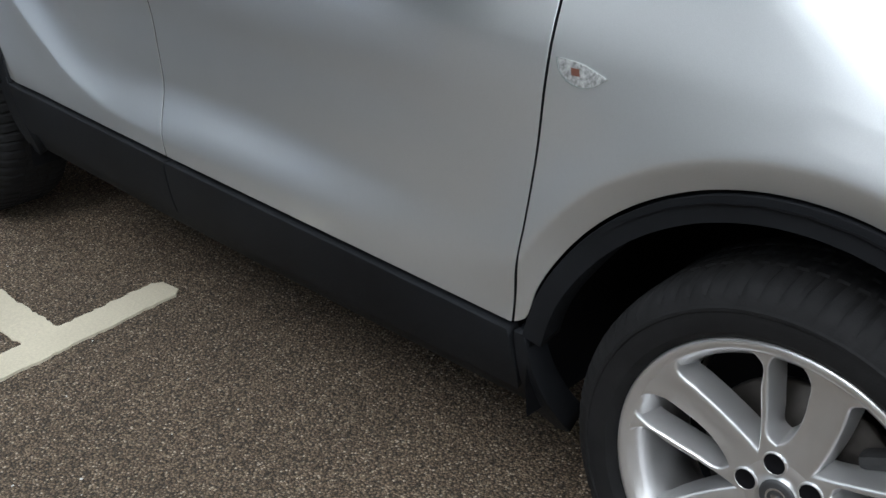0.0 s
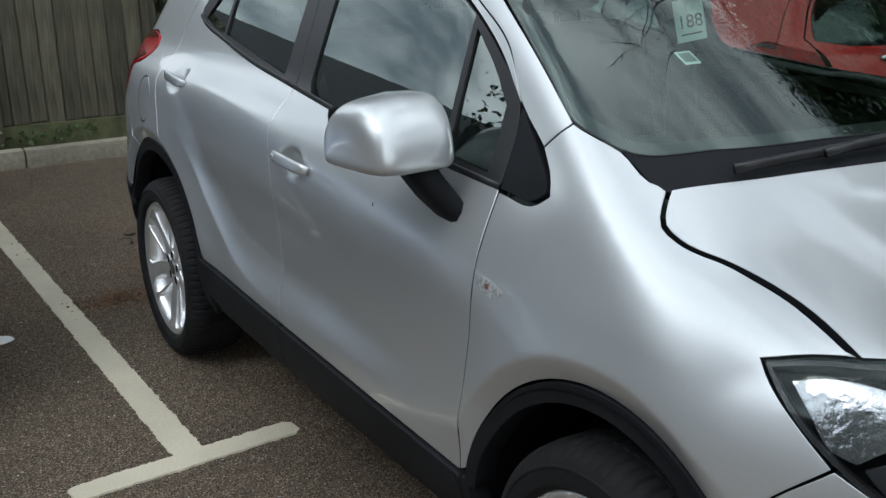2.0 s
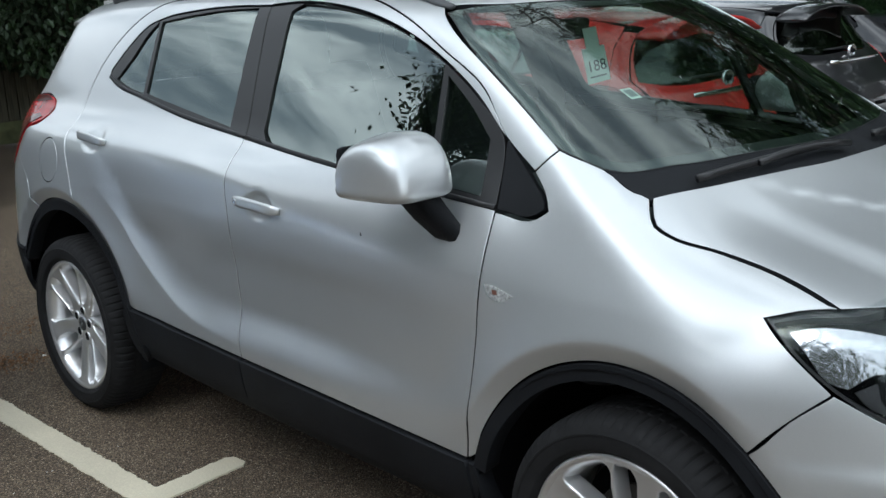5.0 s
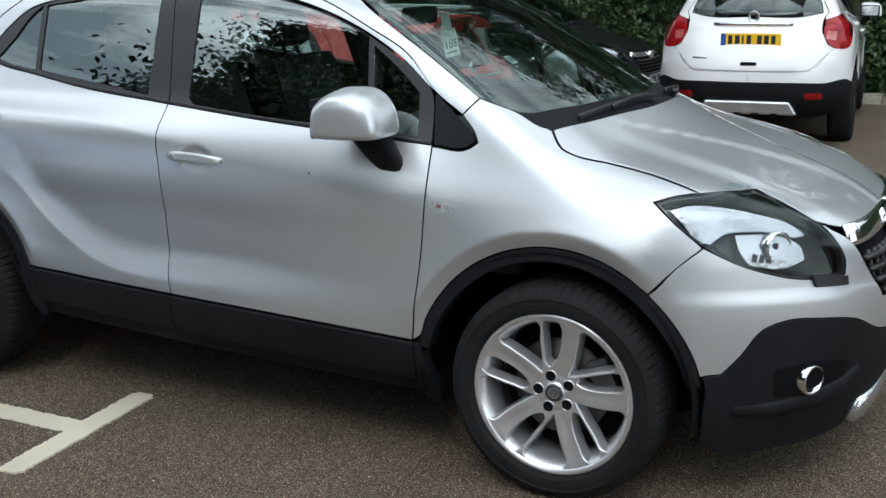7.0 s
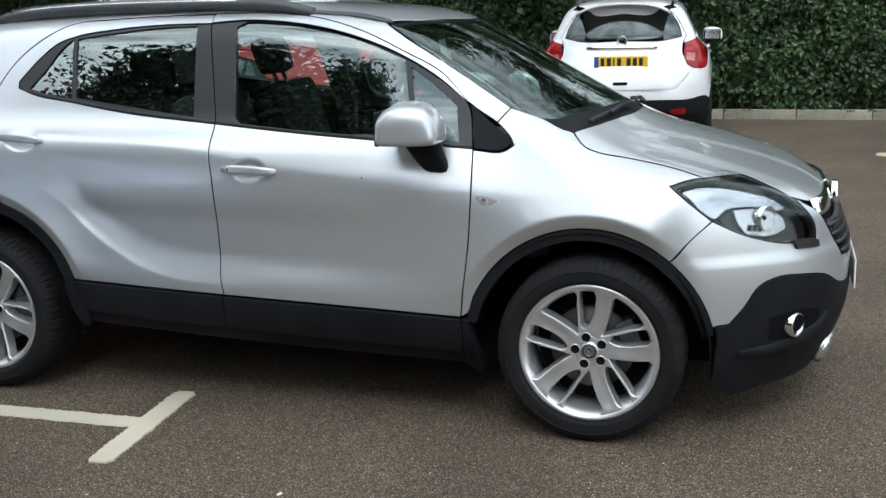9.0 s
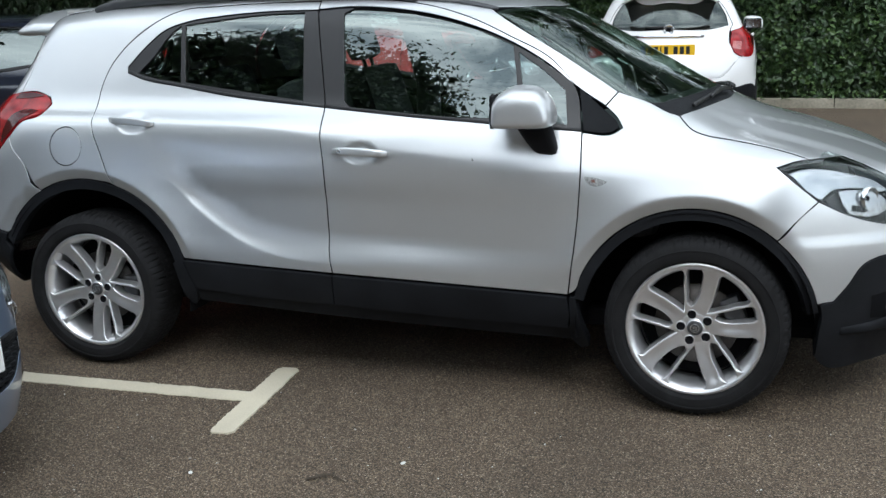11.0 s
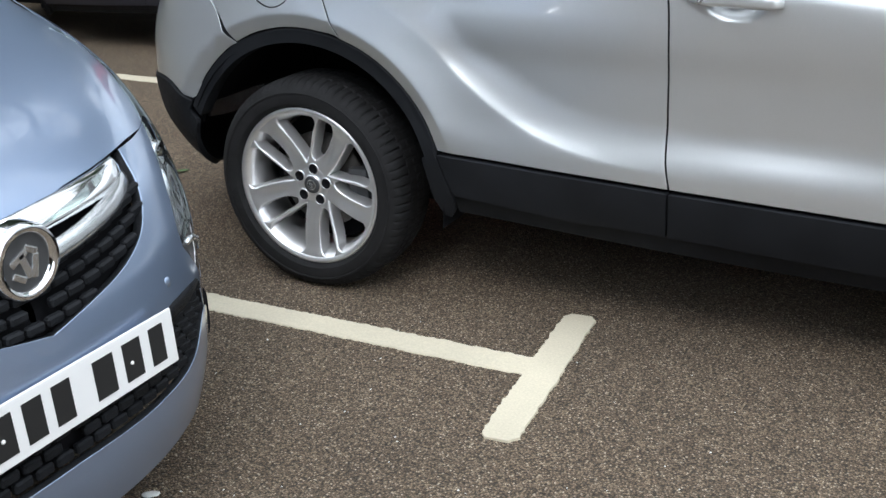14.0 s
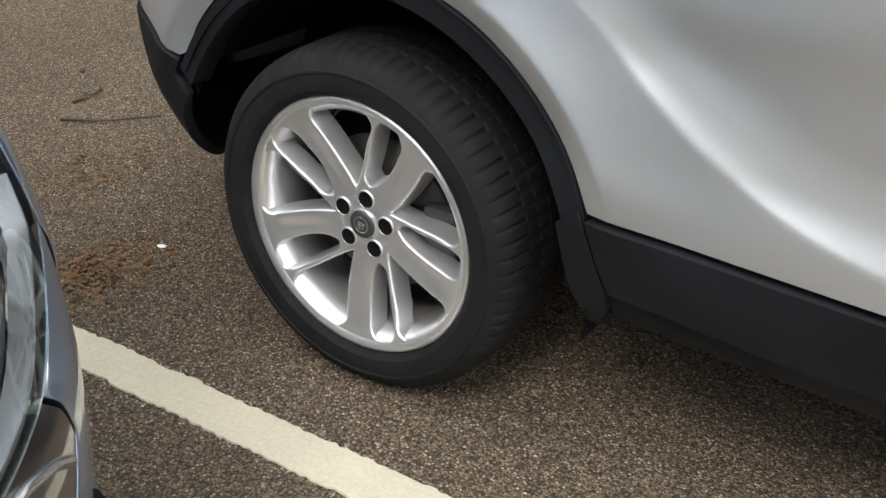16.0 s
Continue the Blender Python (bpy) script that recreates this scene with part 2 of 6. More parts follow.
def lathe(profile, segments=64, axis="y", wobble=None):
    """Verts and faces of a profile of (radius, along) turned round the axis."""
    verts, faces = [], []
    n = len(profile)
    for i in range(segments):
        a = 2 * math.pi * i / segments
        for j, (r, h) in enumerate(profile):
            rr, hh = (r, h) if wobble is None else wobble(i, j, r, h)
            verts.append((rr * math.sin(a), hh, rr * math.cos(a)) if axis == "y" else (rr * math.cos(a), rr * math.sin(a), hh))
    for i in range(segments):
        k = (i + 1) % segments
        for j in range(n - 1):
            faces.append((i * n + j, i * n + j + 1, k * n + j + 1, k * n + j))
    return verts, faces


def tube(points, radius, sides=8, taper=None, closed_ends=True):
    """Verts and faces of a round bar along points."""
    pts = [Vector(p) for p in points]
    verts, faces = [], []
    side = None
    for i, p in enumerate(pts):
        d = (pts[min(i + 1, len(pts) - 1)] - pts[max(i - 1, 0)]).normalized()
        if side is None:
            side = d.cross(Vector((0, 0, 1)))
            if side.length < .1:
                side = d.cross(Vector((1, 0, 0)))
        side = (side - d * side.dot(d)).normalized()
        up = d.cross(side)
        r = radius if taper is None else radius + (taper - radius) * i / (len(pts) - 1)
        for k in range(sides):
            a = 2 * math.pi * k / sides
            verts.append(p + side * (r * math.cos(a)) + up * (r * math.sin(a)))
    for i in range(len(pts) - 1):
        for k in range(sides):
            a, b = i * sides + k, i * sides + (k + 1) % sides
            faces.append((a, b, b + sides, a + sides))
    if closed_ends:
        faces.append(tuple(range(sides))[::-1])
        faces.append(tuple(range(len(verts) - sides, len(verts))))
    return verts, faces


# ---- car bodies as smooth solids, from which panels are cut ----
from mathutils.geometry import delaunay_2d_cdt


class curve:
    """A smooth curve without overshoot through (x, y) keys."""

    def __init__(s, keys):
        k = np.array(keys, float)
        s.X, s.Y = X, Y = k[:, 0], k[:, 1]
        s.h = h = np.diff(X)
        d = np.diff(Y) / h
        s.m = m = np.zeros(len(X))
        m[0], m[-1] = d[0], d[-1]
        for i in range(1, len(X) - 1):
            if d[i - 1] * d[i] > 0:
                a, b = 2 * h[i] + h[i - 1], h[i] + 2 * h[i - 1]
                m[i] = (a + b) / (a / d[i - 1] + b / d[i])

        s.tx = np.linspace(X[0], X[-1], 6000)
        i = np.clip(np.searchsorted(X, s.tx) - 1, 0, len(X) - 2)
        t = (s.tx - X[i]) / h[i]
        s.ty = ((2 * t**3 - 3 * t**2 + 1) * Y[i] + (t**3 - 2 * t**2 + t) * h[i] * m[i]
                + (3 * t**2 - 2 * t**3) * Y[i + 1] + (t**3 - t**2) * h[i] * m[i + 1])

    def __call__(s, x):
        return np.interp(x, s.tx, s.ty)


def ramp(v, a, b):
    t = np.minimum(np.maximum((v - a) / (b - a), 0), 1)
    return t * t * (3 - 2 * t)


def smax(a, b, k):
    h = np.maximum(k - np.abs(a - b), 0) / k
    return np.maximum(a, b) + h * h * h * k / 6


class Body:
    """The skin of a car: x forward from the front axle, y to its left, z up."""
    ribs = 1.0
    wheelbase, flare, dishes = 2.555, .018, ((-1.285, .958), (-2.305, 1.062))
    side = curve([(0.10, .69), (.2, .770), (.3, .830), (.38, .856), (.45, .866), (.52, .868), (.62, .862), (.90, .8605), (1.3, .8605)])
    crease = curve([(-3.4, 1.09), (-2.6, 1.088), (-2.19, 1.078), (-1.76, 1.054), (-1.44, 1.018), (-1.167, .974), (-.834, .938), (-.534, .908), (-.2, .890), (.9, .86)])
    plan = curve([(-3.4, -.05), (-2.9, -.012), (-2.4, .004), (-1.9, .002), (-1.0, 0), (-.4, -.004), (0, .002), (.3, .004), (.9, .0)])
    blade = curve([(-2.3, .93), (-2.117, .812), (-2.02, .717), (-1.91, .635), (-1.765, .562), (-1.6, .524), (-1.424, .511), (-.9, .492), (-.5, .476)])
    nose = curve([(.1, .74), (.22, .80), (.32, .855), (.45, .888), (.58, .894), (.64, .890), (.68, .873), (.72, .864), (.78, .848), (.86, .80), (1.0, .70)])
    tail = curve([(.1, 2.86), (.2, 3.0), (.3, 3.21), (.4, 3.37), (.5, 3.44), (.6, 3.455), (.7, 3.45), (.9, 3.38), (1.05, 3.27), (1.3, 3.13), (1.5, 3.02)])
    hood = curve([(-.4, 1.13), (-.1, 1.095), (.1, 1.058), (.3, 1.015), (.5, .958), (.65, .905), (.75, .855), (.9, .75)])
    glass = curve([(.9, .42), (1.05, .17), (1.2, -.10), (1.4, -.46), (1.55, -.745), (1.62, -.90)])
    roof = curve([(-3.3, 1.46), (-3.0, 1.52), (-2.5, 1.57), (-1.9, 1.585), (-1.4, 1.583), (-1.0, 1.56), (-.7, 1.525), (-.4, 1.46)])
    lean = curve([(.9, .83), (1.06, .783), (1.12, .757), (1.3, .672), (1.45, .597), (1.6, .52)])
    back = curve([(.95, 3.30), (1.05, 3.27), (1.2, 3.14), (1.4, 3.01), (1.5, 2.96), (1.6, 2.88)])
    rib = curve([(-.1, .47), (.06, .36), (.22, .22), (.39, .11), (.51, .06), (.9, .0)])
    round_nose, round_tail = (.60, 3.2), (.42, 3.6)

    def width(s, x, z):
        # shoulder crease, above which the side leans in
        d = z - s.crease(x)
        rad = .010 + .05 * ramp(x, -1.5, -.6) + .10 * ramp(x, -.7, .05)
        u = .5 * (d + np.sqrt(d * d + rad * rad))
        w = s.side(z) + s.plan(x) - .33 * u - .9 * u * u
        # hollow above the blade line
        c = s.blade(x)
        t = np.clip(.5 * (z - c + np.sqrt((z - c) ** 2 + .005 ** 2)) / .125, 0, 1)
        sharp, soft = 1 - (1 - t) ** 2, t * t * (3 - 2 * t)
        k = ramp(x, -1.75, -1.1)
        back = 1 - np.clip((z - c - .125) / np.maximum(s.crease(x) - c - .125, .05), 0, 1)
        w = w - .023 * (sharp * (1 - k) + soft * k) * back * ramp(x, -2.34, -2.0) * (1 - ramp(x, -1.2, -.44))
        w = w - .045 * ramp(x, -.8, -.1) * np.clip((z - .78) / .25, 0, 2) ** 1.8
        # flared arches: a shelf that rises to an edge, flat inside it
        for hx, r0 in ((-.012, .492), (-s.wheelbase, .534)):
            r = np.hypot(x - hx, z - .332)
            u = .5 * (r - r0 + np.sqrt((r - r0) ** 2 + .006 ** 2))
            w = w + s.flare * np.clip(1 - u / .15, 0, 1) ** 2 * ramp(z, .45, .60)
            d = r0 - r
            w = w - .50 * np.minimum(.5 * (d + np.sqrt(d * d + .004 ** 2)), .046) * ramp(z, .45, .60)
        for dx, dz in s.dishes:
            w = w - .021 * (1 - ramp(np.hypot((x - dx) / .082, (z - dz) / .050), .42, 1.0))
        return w

    def f(s, x, y, z):
        """Below 0 inside the body, about 0 on its skin."""
        ay = np.abs(y)
        fs = ay - s.width(x, z)
        fb = (z - s.hood(x) + .05 * y * y + s.ribs * (.007 * ramp(ay - s.rib(x), -.012, .030) * ramp(x, -.05, .12) + .013 * ramp(ay, .42, .52) * ramp(x, -.15, .12) * (1 - .4 * ramp(x, .3, .7)))) * .93
        fn = (x - s.nose(z) + s.round_nose[0] * (ay / .87) ** s.round_nose[1]) * .9
        fr = (-x - s.tail(z) + s.round_tail[0] * (ay / .86) ** s.round_tail[1]) * .9
        low = smax(smax(smax(fs, fb, .19), fn, .10), fr, .08)
        up = s.cabin(x, y, z)
        up = smax(up, .82 - z, .10)
        return -smax(-low, -up, .09)

    def cabin(s, x, y, z):
        """The part above the waist alone."""
        ay = np.abs(y)
        gs = (ay - s.lean(z) - s.plan(x) + .02 * ramp(x, -.8, -.3)) * .92
        gw = (x - s.glass(z) + .24 * (y / .7) ** 2) * .48
        gr = z - s.roof(x) + .07 * y * y + .10 * (ay / .7) ** 4
        gb = (-x - s.back(z) + .16 * (y / .7) ** 2) * .85
        up = smax(smax(smax(gs, gw, .07), gr, .09), gb, .10)
        return up

    def gradient(s, p, e=.003):
        g = []
        for i in range(3):
            d = np.zeros(3)
            d[i] = e
            g.append(s.f(*(p + d).T) - s.f(*(p - d).T))
        g = np.array(g).T
        return g / np.linalg.norm(g, axis=1)[:, None]

    def cast(s, view, uv):
        """Points of the skin seen along a view at plane coordinates uv."""
        uv = np.asarray(uv, float)
        u, v = uv[:, 0], uv[:, 1]
        zero = np.zeros(len(u))
        r2 = math.sqrt(.5)
        if view == "side":
            base, d, lo, hi = np.stack([u, zero, v], 1), np.array([0, -1, 0]), .0, 1.3
        elif view == "top":
            base, d, lo, hi = np.stack([u, v, zero], 1), np.array([0, 0, 1]), .5, 2.0
        elif view == "front":
            base, d, lo, hi = np.stack([zero, u, v], 1), np.array([1, 0, 0]), -.3, 1.6
        elif view == "rear":
            base, d, lo, hi = np.stack([zero - 2, u, v], 1), np.array([-1, 0, 0]), .3, 2.4
        elif view == "front_corner":
            base, d, lo, hi = np.stack([u * r2, u * r2, v], 1), np.array([r2, -r2, 0]), -.2, 1.8
        else:
            base, d, lo, hi = np.stack([-2 + u * r2, -u * r2, v], 1), np.array([-r2, -r2, 0]), -.2, 2.2
        a, b = np.full(len(u), lo), np.full(len(u), hi)
        for _ in range(21):
            m = (a + b) / 2
            inside = s.f(*(base + m[:, None] * d).T) < 0
            a, b = np.where(inside, m, a), np.where(inside, b, m)
        return base + ((a + b) / 2)[:, None] * d

    def corner(s, view, pts):
        """Plane coordinates in a corner view of points given as (x, z) on the side or ('f', y, z) on the end."""
        end = "front" if view == "front_corner" else "rear"
        q = np.zeros((len(pts), 3))
        for kind in ("f", ""):
            at = [i for i, p in enumerate(pts) if (p[0] == "f") == (kind == "f")]
            if at:
                q[at] = s.cast(end if kind else "side", [pts[i][-2:] for i in at])
        u = (q[:, 0] + q[:, 1] if view == "front_corner" else q[:, 0] + 2 - q[:, 1]) * math.sqrt(.5)
        return [(float(a), float(b)) for a, b in zip(u, q[:, 2])]


class Cabin(Body):
    """The glasshouse by itself, for panes that stay true at the waist."""

    def f(s, x, y, z):
        return smax(s.cabin(x, y, z), .70 - z, .05)


def smooth_loop(keys, step=.02, sharp=40):
    """A closed outline through keys: smooth, but with corners where it turns sharply."""
    K = [Vector(k) for k in keys]
    n = len(K)
    tan, out = [], []
    for i in range(n):
        a, b = K[i] - K[i - 1], K[(i + 1) % n] - K[i]
        ang = math.degrees(a.angle(b, 0.0))
        tan.append(None if ang > sharp else (a / max(a.length, 1e-6) * b.length + b / max(b.length, 1e-6) * a.length) / (a.length + b.length))
    for i in range(n):
        p, q = K[i], K[(i + 1) % n]
        L = (q - p).length
        d = (q - p) / L
        t0, t1 = (tan[i] or d) * L, (tan[(i + 1) % n] or d) * L
        steps = max(1, round(L / step))
        for j in range(steps):
            t = j / steps
            out.append(p * (2 * t**3 - 3 * t**2 + 1) + t0 * (t**3 - 2 * t**2 + t) + q * (3 * t**2 - 2 * t**3) + t1 * (t**3 - t**2))
    return np.array([(v.x, v.y) for v in out])


def area(loop):
    x, y = loop[:, 0], loop[:, 1]
    return .5 * np.sum(x * np.roll(y, -1) - np.roll(x, -1) * y)


def shrink(loop, by):
    """The outline moved inwards."""
    if area(loop) < 0:
        loop = loop[::-1]
    d = np.roll(loop, -1, 0) - loop
    d /= np.maximum(np.linalg.norm(d, axis=1), 1e-9)[:, None]
    nrm = np.stack([-d[:, 1], d[:, 0]], 1)
    m = nrm + np.roll(nrm, 1, 0)
    m /= np.maximum(np.sum(m * m, 1), .35)[:, None] / 2
    return loop + m * by


def inside(loop, p):
    x, y = p[:, 0][:, None], p[:, 1][:, None]
    x0, y0 = loop[:, 0][None], loop[:, 1][None]
    x1, y1 = np.roll(loop[:, 0], -1)[None], np.roll(loop[:, 1], -1)[None]
    cross = (y0 > y) != (y1 > y)
    with np.errstate(divide="ignore", invalid="ignore"):
        at = (x1 - x0) * (y - y0) / (y1 - y0) + x0
    return (np.sum(cross & (x < at), 1) % 2) == 1


def near(loop, p, d):
    return np.min(np.linalg.norm(p[:, None] - loop[None], axis=2), 1) < d


CUT = {}


def gap_shaded(ob, skin):
    """Shade of the gaps as colour: a panel's inner edge black, behind its painted rim."""
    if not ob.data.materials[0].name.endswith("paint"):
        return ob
    # black on the gap walls deepens the shade between panels by colour
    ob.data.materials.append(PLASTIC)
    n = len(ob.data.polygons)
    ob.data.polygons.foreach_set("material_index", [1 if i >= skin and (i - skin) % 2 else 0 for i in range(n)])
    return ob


def panel(body, name, view, outline, mat, parent, label="", holes=(), off=0.0, gap=.0035, lip=.027, step=.03, mirror=False, edge=.02, rough=False, dense=(), crests=(), rings=()):
    """A body panel with turned-in edges, cut from the skin by an outline in a view; off sets it proud of the skin."""
    key = (id(body), view, repr(outline), repr(holes), off, gap, lip, step, edge, repr(dense), len(crests))
    if key in CUT:
        verts, faces, normals, skin = CUT[key]
        if mirror:
            verts, normals, faces = verts * (1, -1, 1), normals * (1, -1, 1), [f[::-1] for f in faces]
        return gap_shaded(mesh_object(name, verts, faces, mat, parent, label, True, normals), skin)
    loop = shrink(smooth_loop(outline, edge) if not rough else np.array(outline, float), gap)
    hs = [shrink(smooth_loop(h, edge), -gap) for h in holes]
    lo, hi = loop.min(0), loop.max(0)
    gx, gy = np.meshgrid(np.arange(lo[0] + step / 2, hi[0], step), np.arange(lo[1] + step / 2, hi[1], step * .87))
    gx = gx + (np.arange(gx.shape[0]) % 2)[:, None] * step / 2
    inner = np.stack([gx.ravel(), gy.ravel()], 1)
    for cx, cy, ex, ey in dense:
        dx, dy = np.meshgrid(np.arange(cx - ex, cx + ex, .009), np.arange(cy - ey, cy + ey, .009))
        keep = (np.abs(inner[:, 0] - cx) > ex + .005) | (np.abs(inner[:, 1] - cy) > ey + .005)
        inner = np.concatenate([inner[keep], np.stack([dx.ravel(), dy.ravel()], 1)])
    for cx, cy, r in rings:
        keep = np.abs(np.hypot(inner[:, 0] - cx, inner[:, 1] - cy) - r) > .036
        inner = inner[keep]
        turn = np.arange(-1.7, 1.7, .018 / r)
        for d in np.linspace(-.030, .030, 8):
            inner = np.concatenate([inner, np.stack([cx + (r + d) * np.sin(turn), cy + (r + d) * np.cos(turn)], 1)])
    for line, x0, x1 in crests:
        keep = (np.abs(inner[:, 1] - line(inner[:, 0])) > .024) | (inner[:, 0] < x0) | (inner[:, 0] > x1)
        inner = inner[keep]
        xs = np.arange(x0, x1, .014)
        slope = np.gradient(line(xs), xs)
        k = np.sqrt(1 + slope * slope)
        for d in (-.018, -.010, -.005, 0, .005, .010, .018):
            inner = np.concatenate([inner, np.stack([xs - d * slope / k, line(xs) + d / k], 1)])
    inner = inner[inside(loop, inner) & ~near(loop, inner, min(edge, step) * .45)]
    for h in hs:
        inner = inner[~inside(h, inner) & ~near(h, inner, min(edge, step) * .55)]
    pts, edges = [], []
    for lp in (loop, *hs):
        b = len(pts)
        pts += [Vector(p) for p in lp]
        edges += [(b + i, b + (i + 1) % len(lp)) for i in range(len(lp))]
    pts += [Vector(p) for p in inner]
    v2, _, tris, *_ = delaunay_2d_cdt(pts, edges, [], 0, 1e-6)
    v2 = np.array([(v.x, v.y) for v in v2])
    tris = np.array([t for t in tris if len(t) == 3])
    cen = v2[tris].mean(1)
    ok = inside(loop, cen)
    for h in hs:
        ok &= ~inside(h, cen)
    tris = tris[ok]
    used = np.unique(tris)
    remap = -np.ones(len(v2), int)
    remap[used] = np.arange(len(used))
    v2, tris = v2[used], remap[tris]
    P = body.cast(view, v2)
    N = body.gradient(P)
    P = P + N * off
    fn = np.cross(P[tris[:, 1]] - P[tris[:, 0]], P[tris[:, 2]] - P[tris[:, 0]])
    if np.sum(fn * N[tris[:, 0]]) < 0:
        tris = tris[:, ::-1]
    verts, faces, normals = list(P), [tuple(t) for t in tris], list(N)
    skin = len(faces)
    if lip:
        for lp, s in [(loop, 1)] + [(h, -1) for h in hs]:
            Q = body.cast(view, lp)
            M = body.gradient(Q)
            tang = np.roll(Q, -1, 0) - np.roll(Q, 1, 0)
            out = np.cross(tang, M)
            out /= np.maximum(np.linalg.norm(out, axis=1), 1e-9)[:, None]
            b, k = len(verts), len(lp)
            verts += list(Q + M * off) + list(Q + M * (off - .0022) + out * .0010) + list(Q + M * (off - lip))
            normals += list(M) + list(out + M * .3) + list(out)
            for i in range(k):
                j = (i + 1) % k
                faces += [(b + i, b + k + i, b + k + j, b + j), (b + k + i, b + 2 * k + i, b + 2 * k + j, b + k + j)]
    verts, normals = np.array(verts), np.array(normals)
    CUT[key] = (verts, faces, normals, skin)
    if mirror:
        verts, normals = verts * (1, -1, 1), normals * (1, -1, 1)
        faces = [f[::-1] for f in faces]
    return gap_shaded(mesh_object(name, verts, faces, mat, parent, label, True, normals), skin)


def arc(cx, cz, r, a0, a1, n=9):
    """Points on a circle in side view; degrees from straight up, forwards positive."""
    return [(cx + r * math.sin(radians(a)), cz + r * math.cos(radians(a))) for a in np.linspace(a0, a1, n)]


# ---- wheels ----
def wheel(parent, at, flip, alloy=ALLOY, turn=0.0, radius=.338, detail=True):
    """Alloy wheel with five pairs of spokes, one broad and one slim, in a treaded tyre. Local -y faces outwards."""
    m = Matrix.Translation(at) @ Matrix.Rotation(math.pi if flip else 0, 4, "Z") @ Matrix.Rotation(radians(turn), 4, "Y")
    k = radius / .338
    rim_profile = [(.220, .17), (.228, .165), (.230, .12), (.214, .10), (.211, .05), (.216, .015), (.223, -.012), (.2335, -.024), (.241, -.030), (.2485, -.030), (.2515, -.025), (.251, -.010), (.236, .0), (.234, .03)]
    v, f = lathe([(r * k, h) for r, h in rim_profile], 72)
    rim = mesh_object("wheel", v, f, alloy, parent, "silver five-twin-spoke alloy wheel")
    rim.matrix_local = m
    # tyre with rounded shoulders, grooves and notched shoulder blocks
    prof = [(.247, -.012), (.2525, -.029), (.264, -.040), (.283, -.0435), (.294, -.0418), (.2955, -.0440), (.300, -.0440), (.302, -.0405), (.316, -.034), (.3265, -.022), (.332, -.008), (.3350, .012),
            (.3362, .030), (.3335, .031), (.3335, .035), (.3362, .038), (.3362, .064), (.333, .066), (.333, .073), (.3362, .076), (.3362, .102), (.3335, .104), (.3335, .108), (.3362, .110),
            (.3365, .132), (.328, .162), (.310, .178), (.280, .184), (.245, .170), (.224, .150)]

    def notch(i, j, r, h):
        if j in (8, 9, 10, 11, 12) and i % 5 == 0:
            return r - (.0015 if j == 8 else .0045), h
        if j > 14 and j < 28 and j % 2 and i % 5 == 2:
            return r - .004, h
        return r, h
    v, f = lathe([(r * k, h) for r, h in prof], 380 if detail else 48, wobble=notch if detail else None)
    tyre = mesh_object("tyre", v, f, RUBBER, rim, "worn black road tyre")
    tyre.data.set_sharp_from_angle(angle=radians(32))
    if not detail:
        v, f = lathe([(.0, .02), (.2 * k, .02)], 24)
        mesh_object("hub_face", v, f, DARK, rim)
    # inner barrel, disc and hub
    v, f = lathe([(.04, .06), (.150, .06), (.153, .068), (.150, .078), (.04, .08)], 48)
    mesh_object("brake_disc", v, f, DISC, rim)
    if detail:
        bm = bmesh.new()
        box(bm, -.05, .05, .035, .105, -.035, .035, .012, Matrix.Rotation(radians(65), 4, "Y") @ Matrix.Translation((0, 0, .145)))
        part("brake_caliper", bm, material_grey(), rim)
    v, f = lathe([(.0, .09), (.205 * k, .105)], 40)
    mesh_object("inner_shield", v, f, DARK, rim)
    # cast face: five curved broad spokes, each with a slim one beside it
    def depth(r):
        t = np.maximum((r - .05) / .19, 0)
        return .004 - .029 * t ** 1.2

    def polar(keys, turned):
        return [(r * math.sin(radians(a + turned)), r * math.cos(radians(a + turned))) for a, r in keys]
    slot = ((-16.0, .090), (-13.2, .134), (-10.4, .177), (-8.2, .216), (-6.3, .2285), (-1, .2305), (3.6, .2285), (6.0, .216), (7.2, .175), (7.0, .145), (4.2, .113), (-2.8, .090), (-10.0, .0815))
    opening = ((37, .0725), (32.2, .1046), (27.6, .150), (25.0, .184), (23.6, .218), (25.8, .2285), (34, .2300), (42, .2305), (50, .2300), (57.6, .2285), (59.8, .218), (57.2, .171), (52.2, .1205), (44, .086))
    loops = [(smooth_loop(polar(slot, 72 * n), .007, 75), .0030) for n in range(5)] + [(smooth_loop(polar(opening, 72 * n), .007, 75), .0046) for n in range(5)]
    turns = np.linspace(0, 2 * math.pi, 121)[:-1]
    outer = np.stack([.2385 * np.sin(turns), .2385 * np.cos(turns)], 1)
    grid = np.array([(rr * math.sin(a), rr * math.cos(a)) for rr in np.arange(.012, .236, .008) for a in np.arange(0, 2 * math.pi, .008 / rr)])
    pts, edges = [Vector(p) for p in outer], [(i, (i + 1) % 120) for i in range(120)]
    rims = []
    for lp, bevel in loops:
        wide = shrink(lp, -bevel)
        rims.append(wide)
        b = len(pts)
        pts += [Vector(p) for p in wide]
        edges += [(b + i, b + (i + 1) % len(wide)) for i in range(len(wide))]
        grid = grid[~inside(wide, grid) & ~near(wide, grid, .004)]
    pts += [Vector(p) for p in grid]
    v2, _, tris, *_ = delaunay_2d_cdt(pts, edges, [], 0, 1e-7)
    v2 = np.array([(p.x, p.y) for p in v2])
    tris = np.array([q for q in tris if len(q) == 3])
    mid = v2[tris].mean(1)
    ok = np.hypot(mid[:, 0], mid[:, 1]) < .2384
    for wide in rims:
        ok &= ~inside(wide, mid)

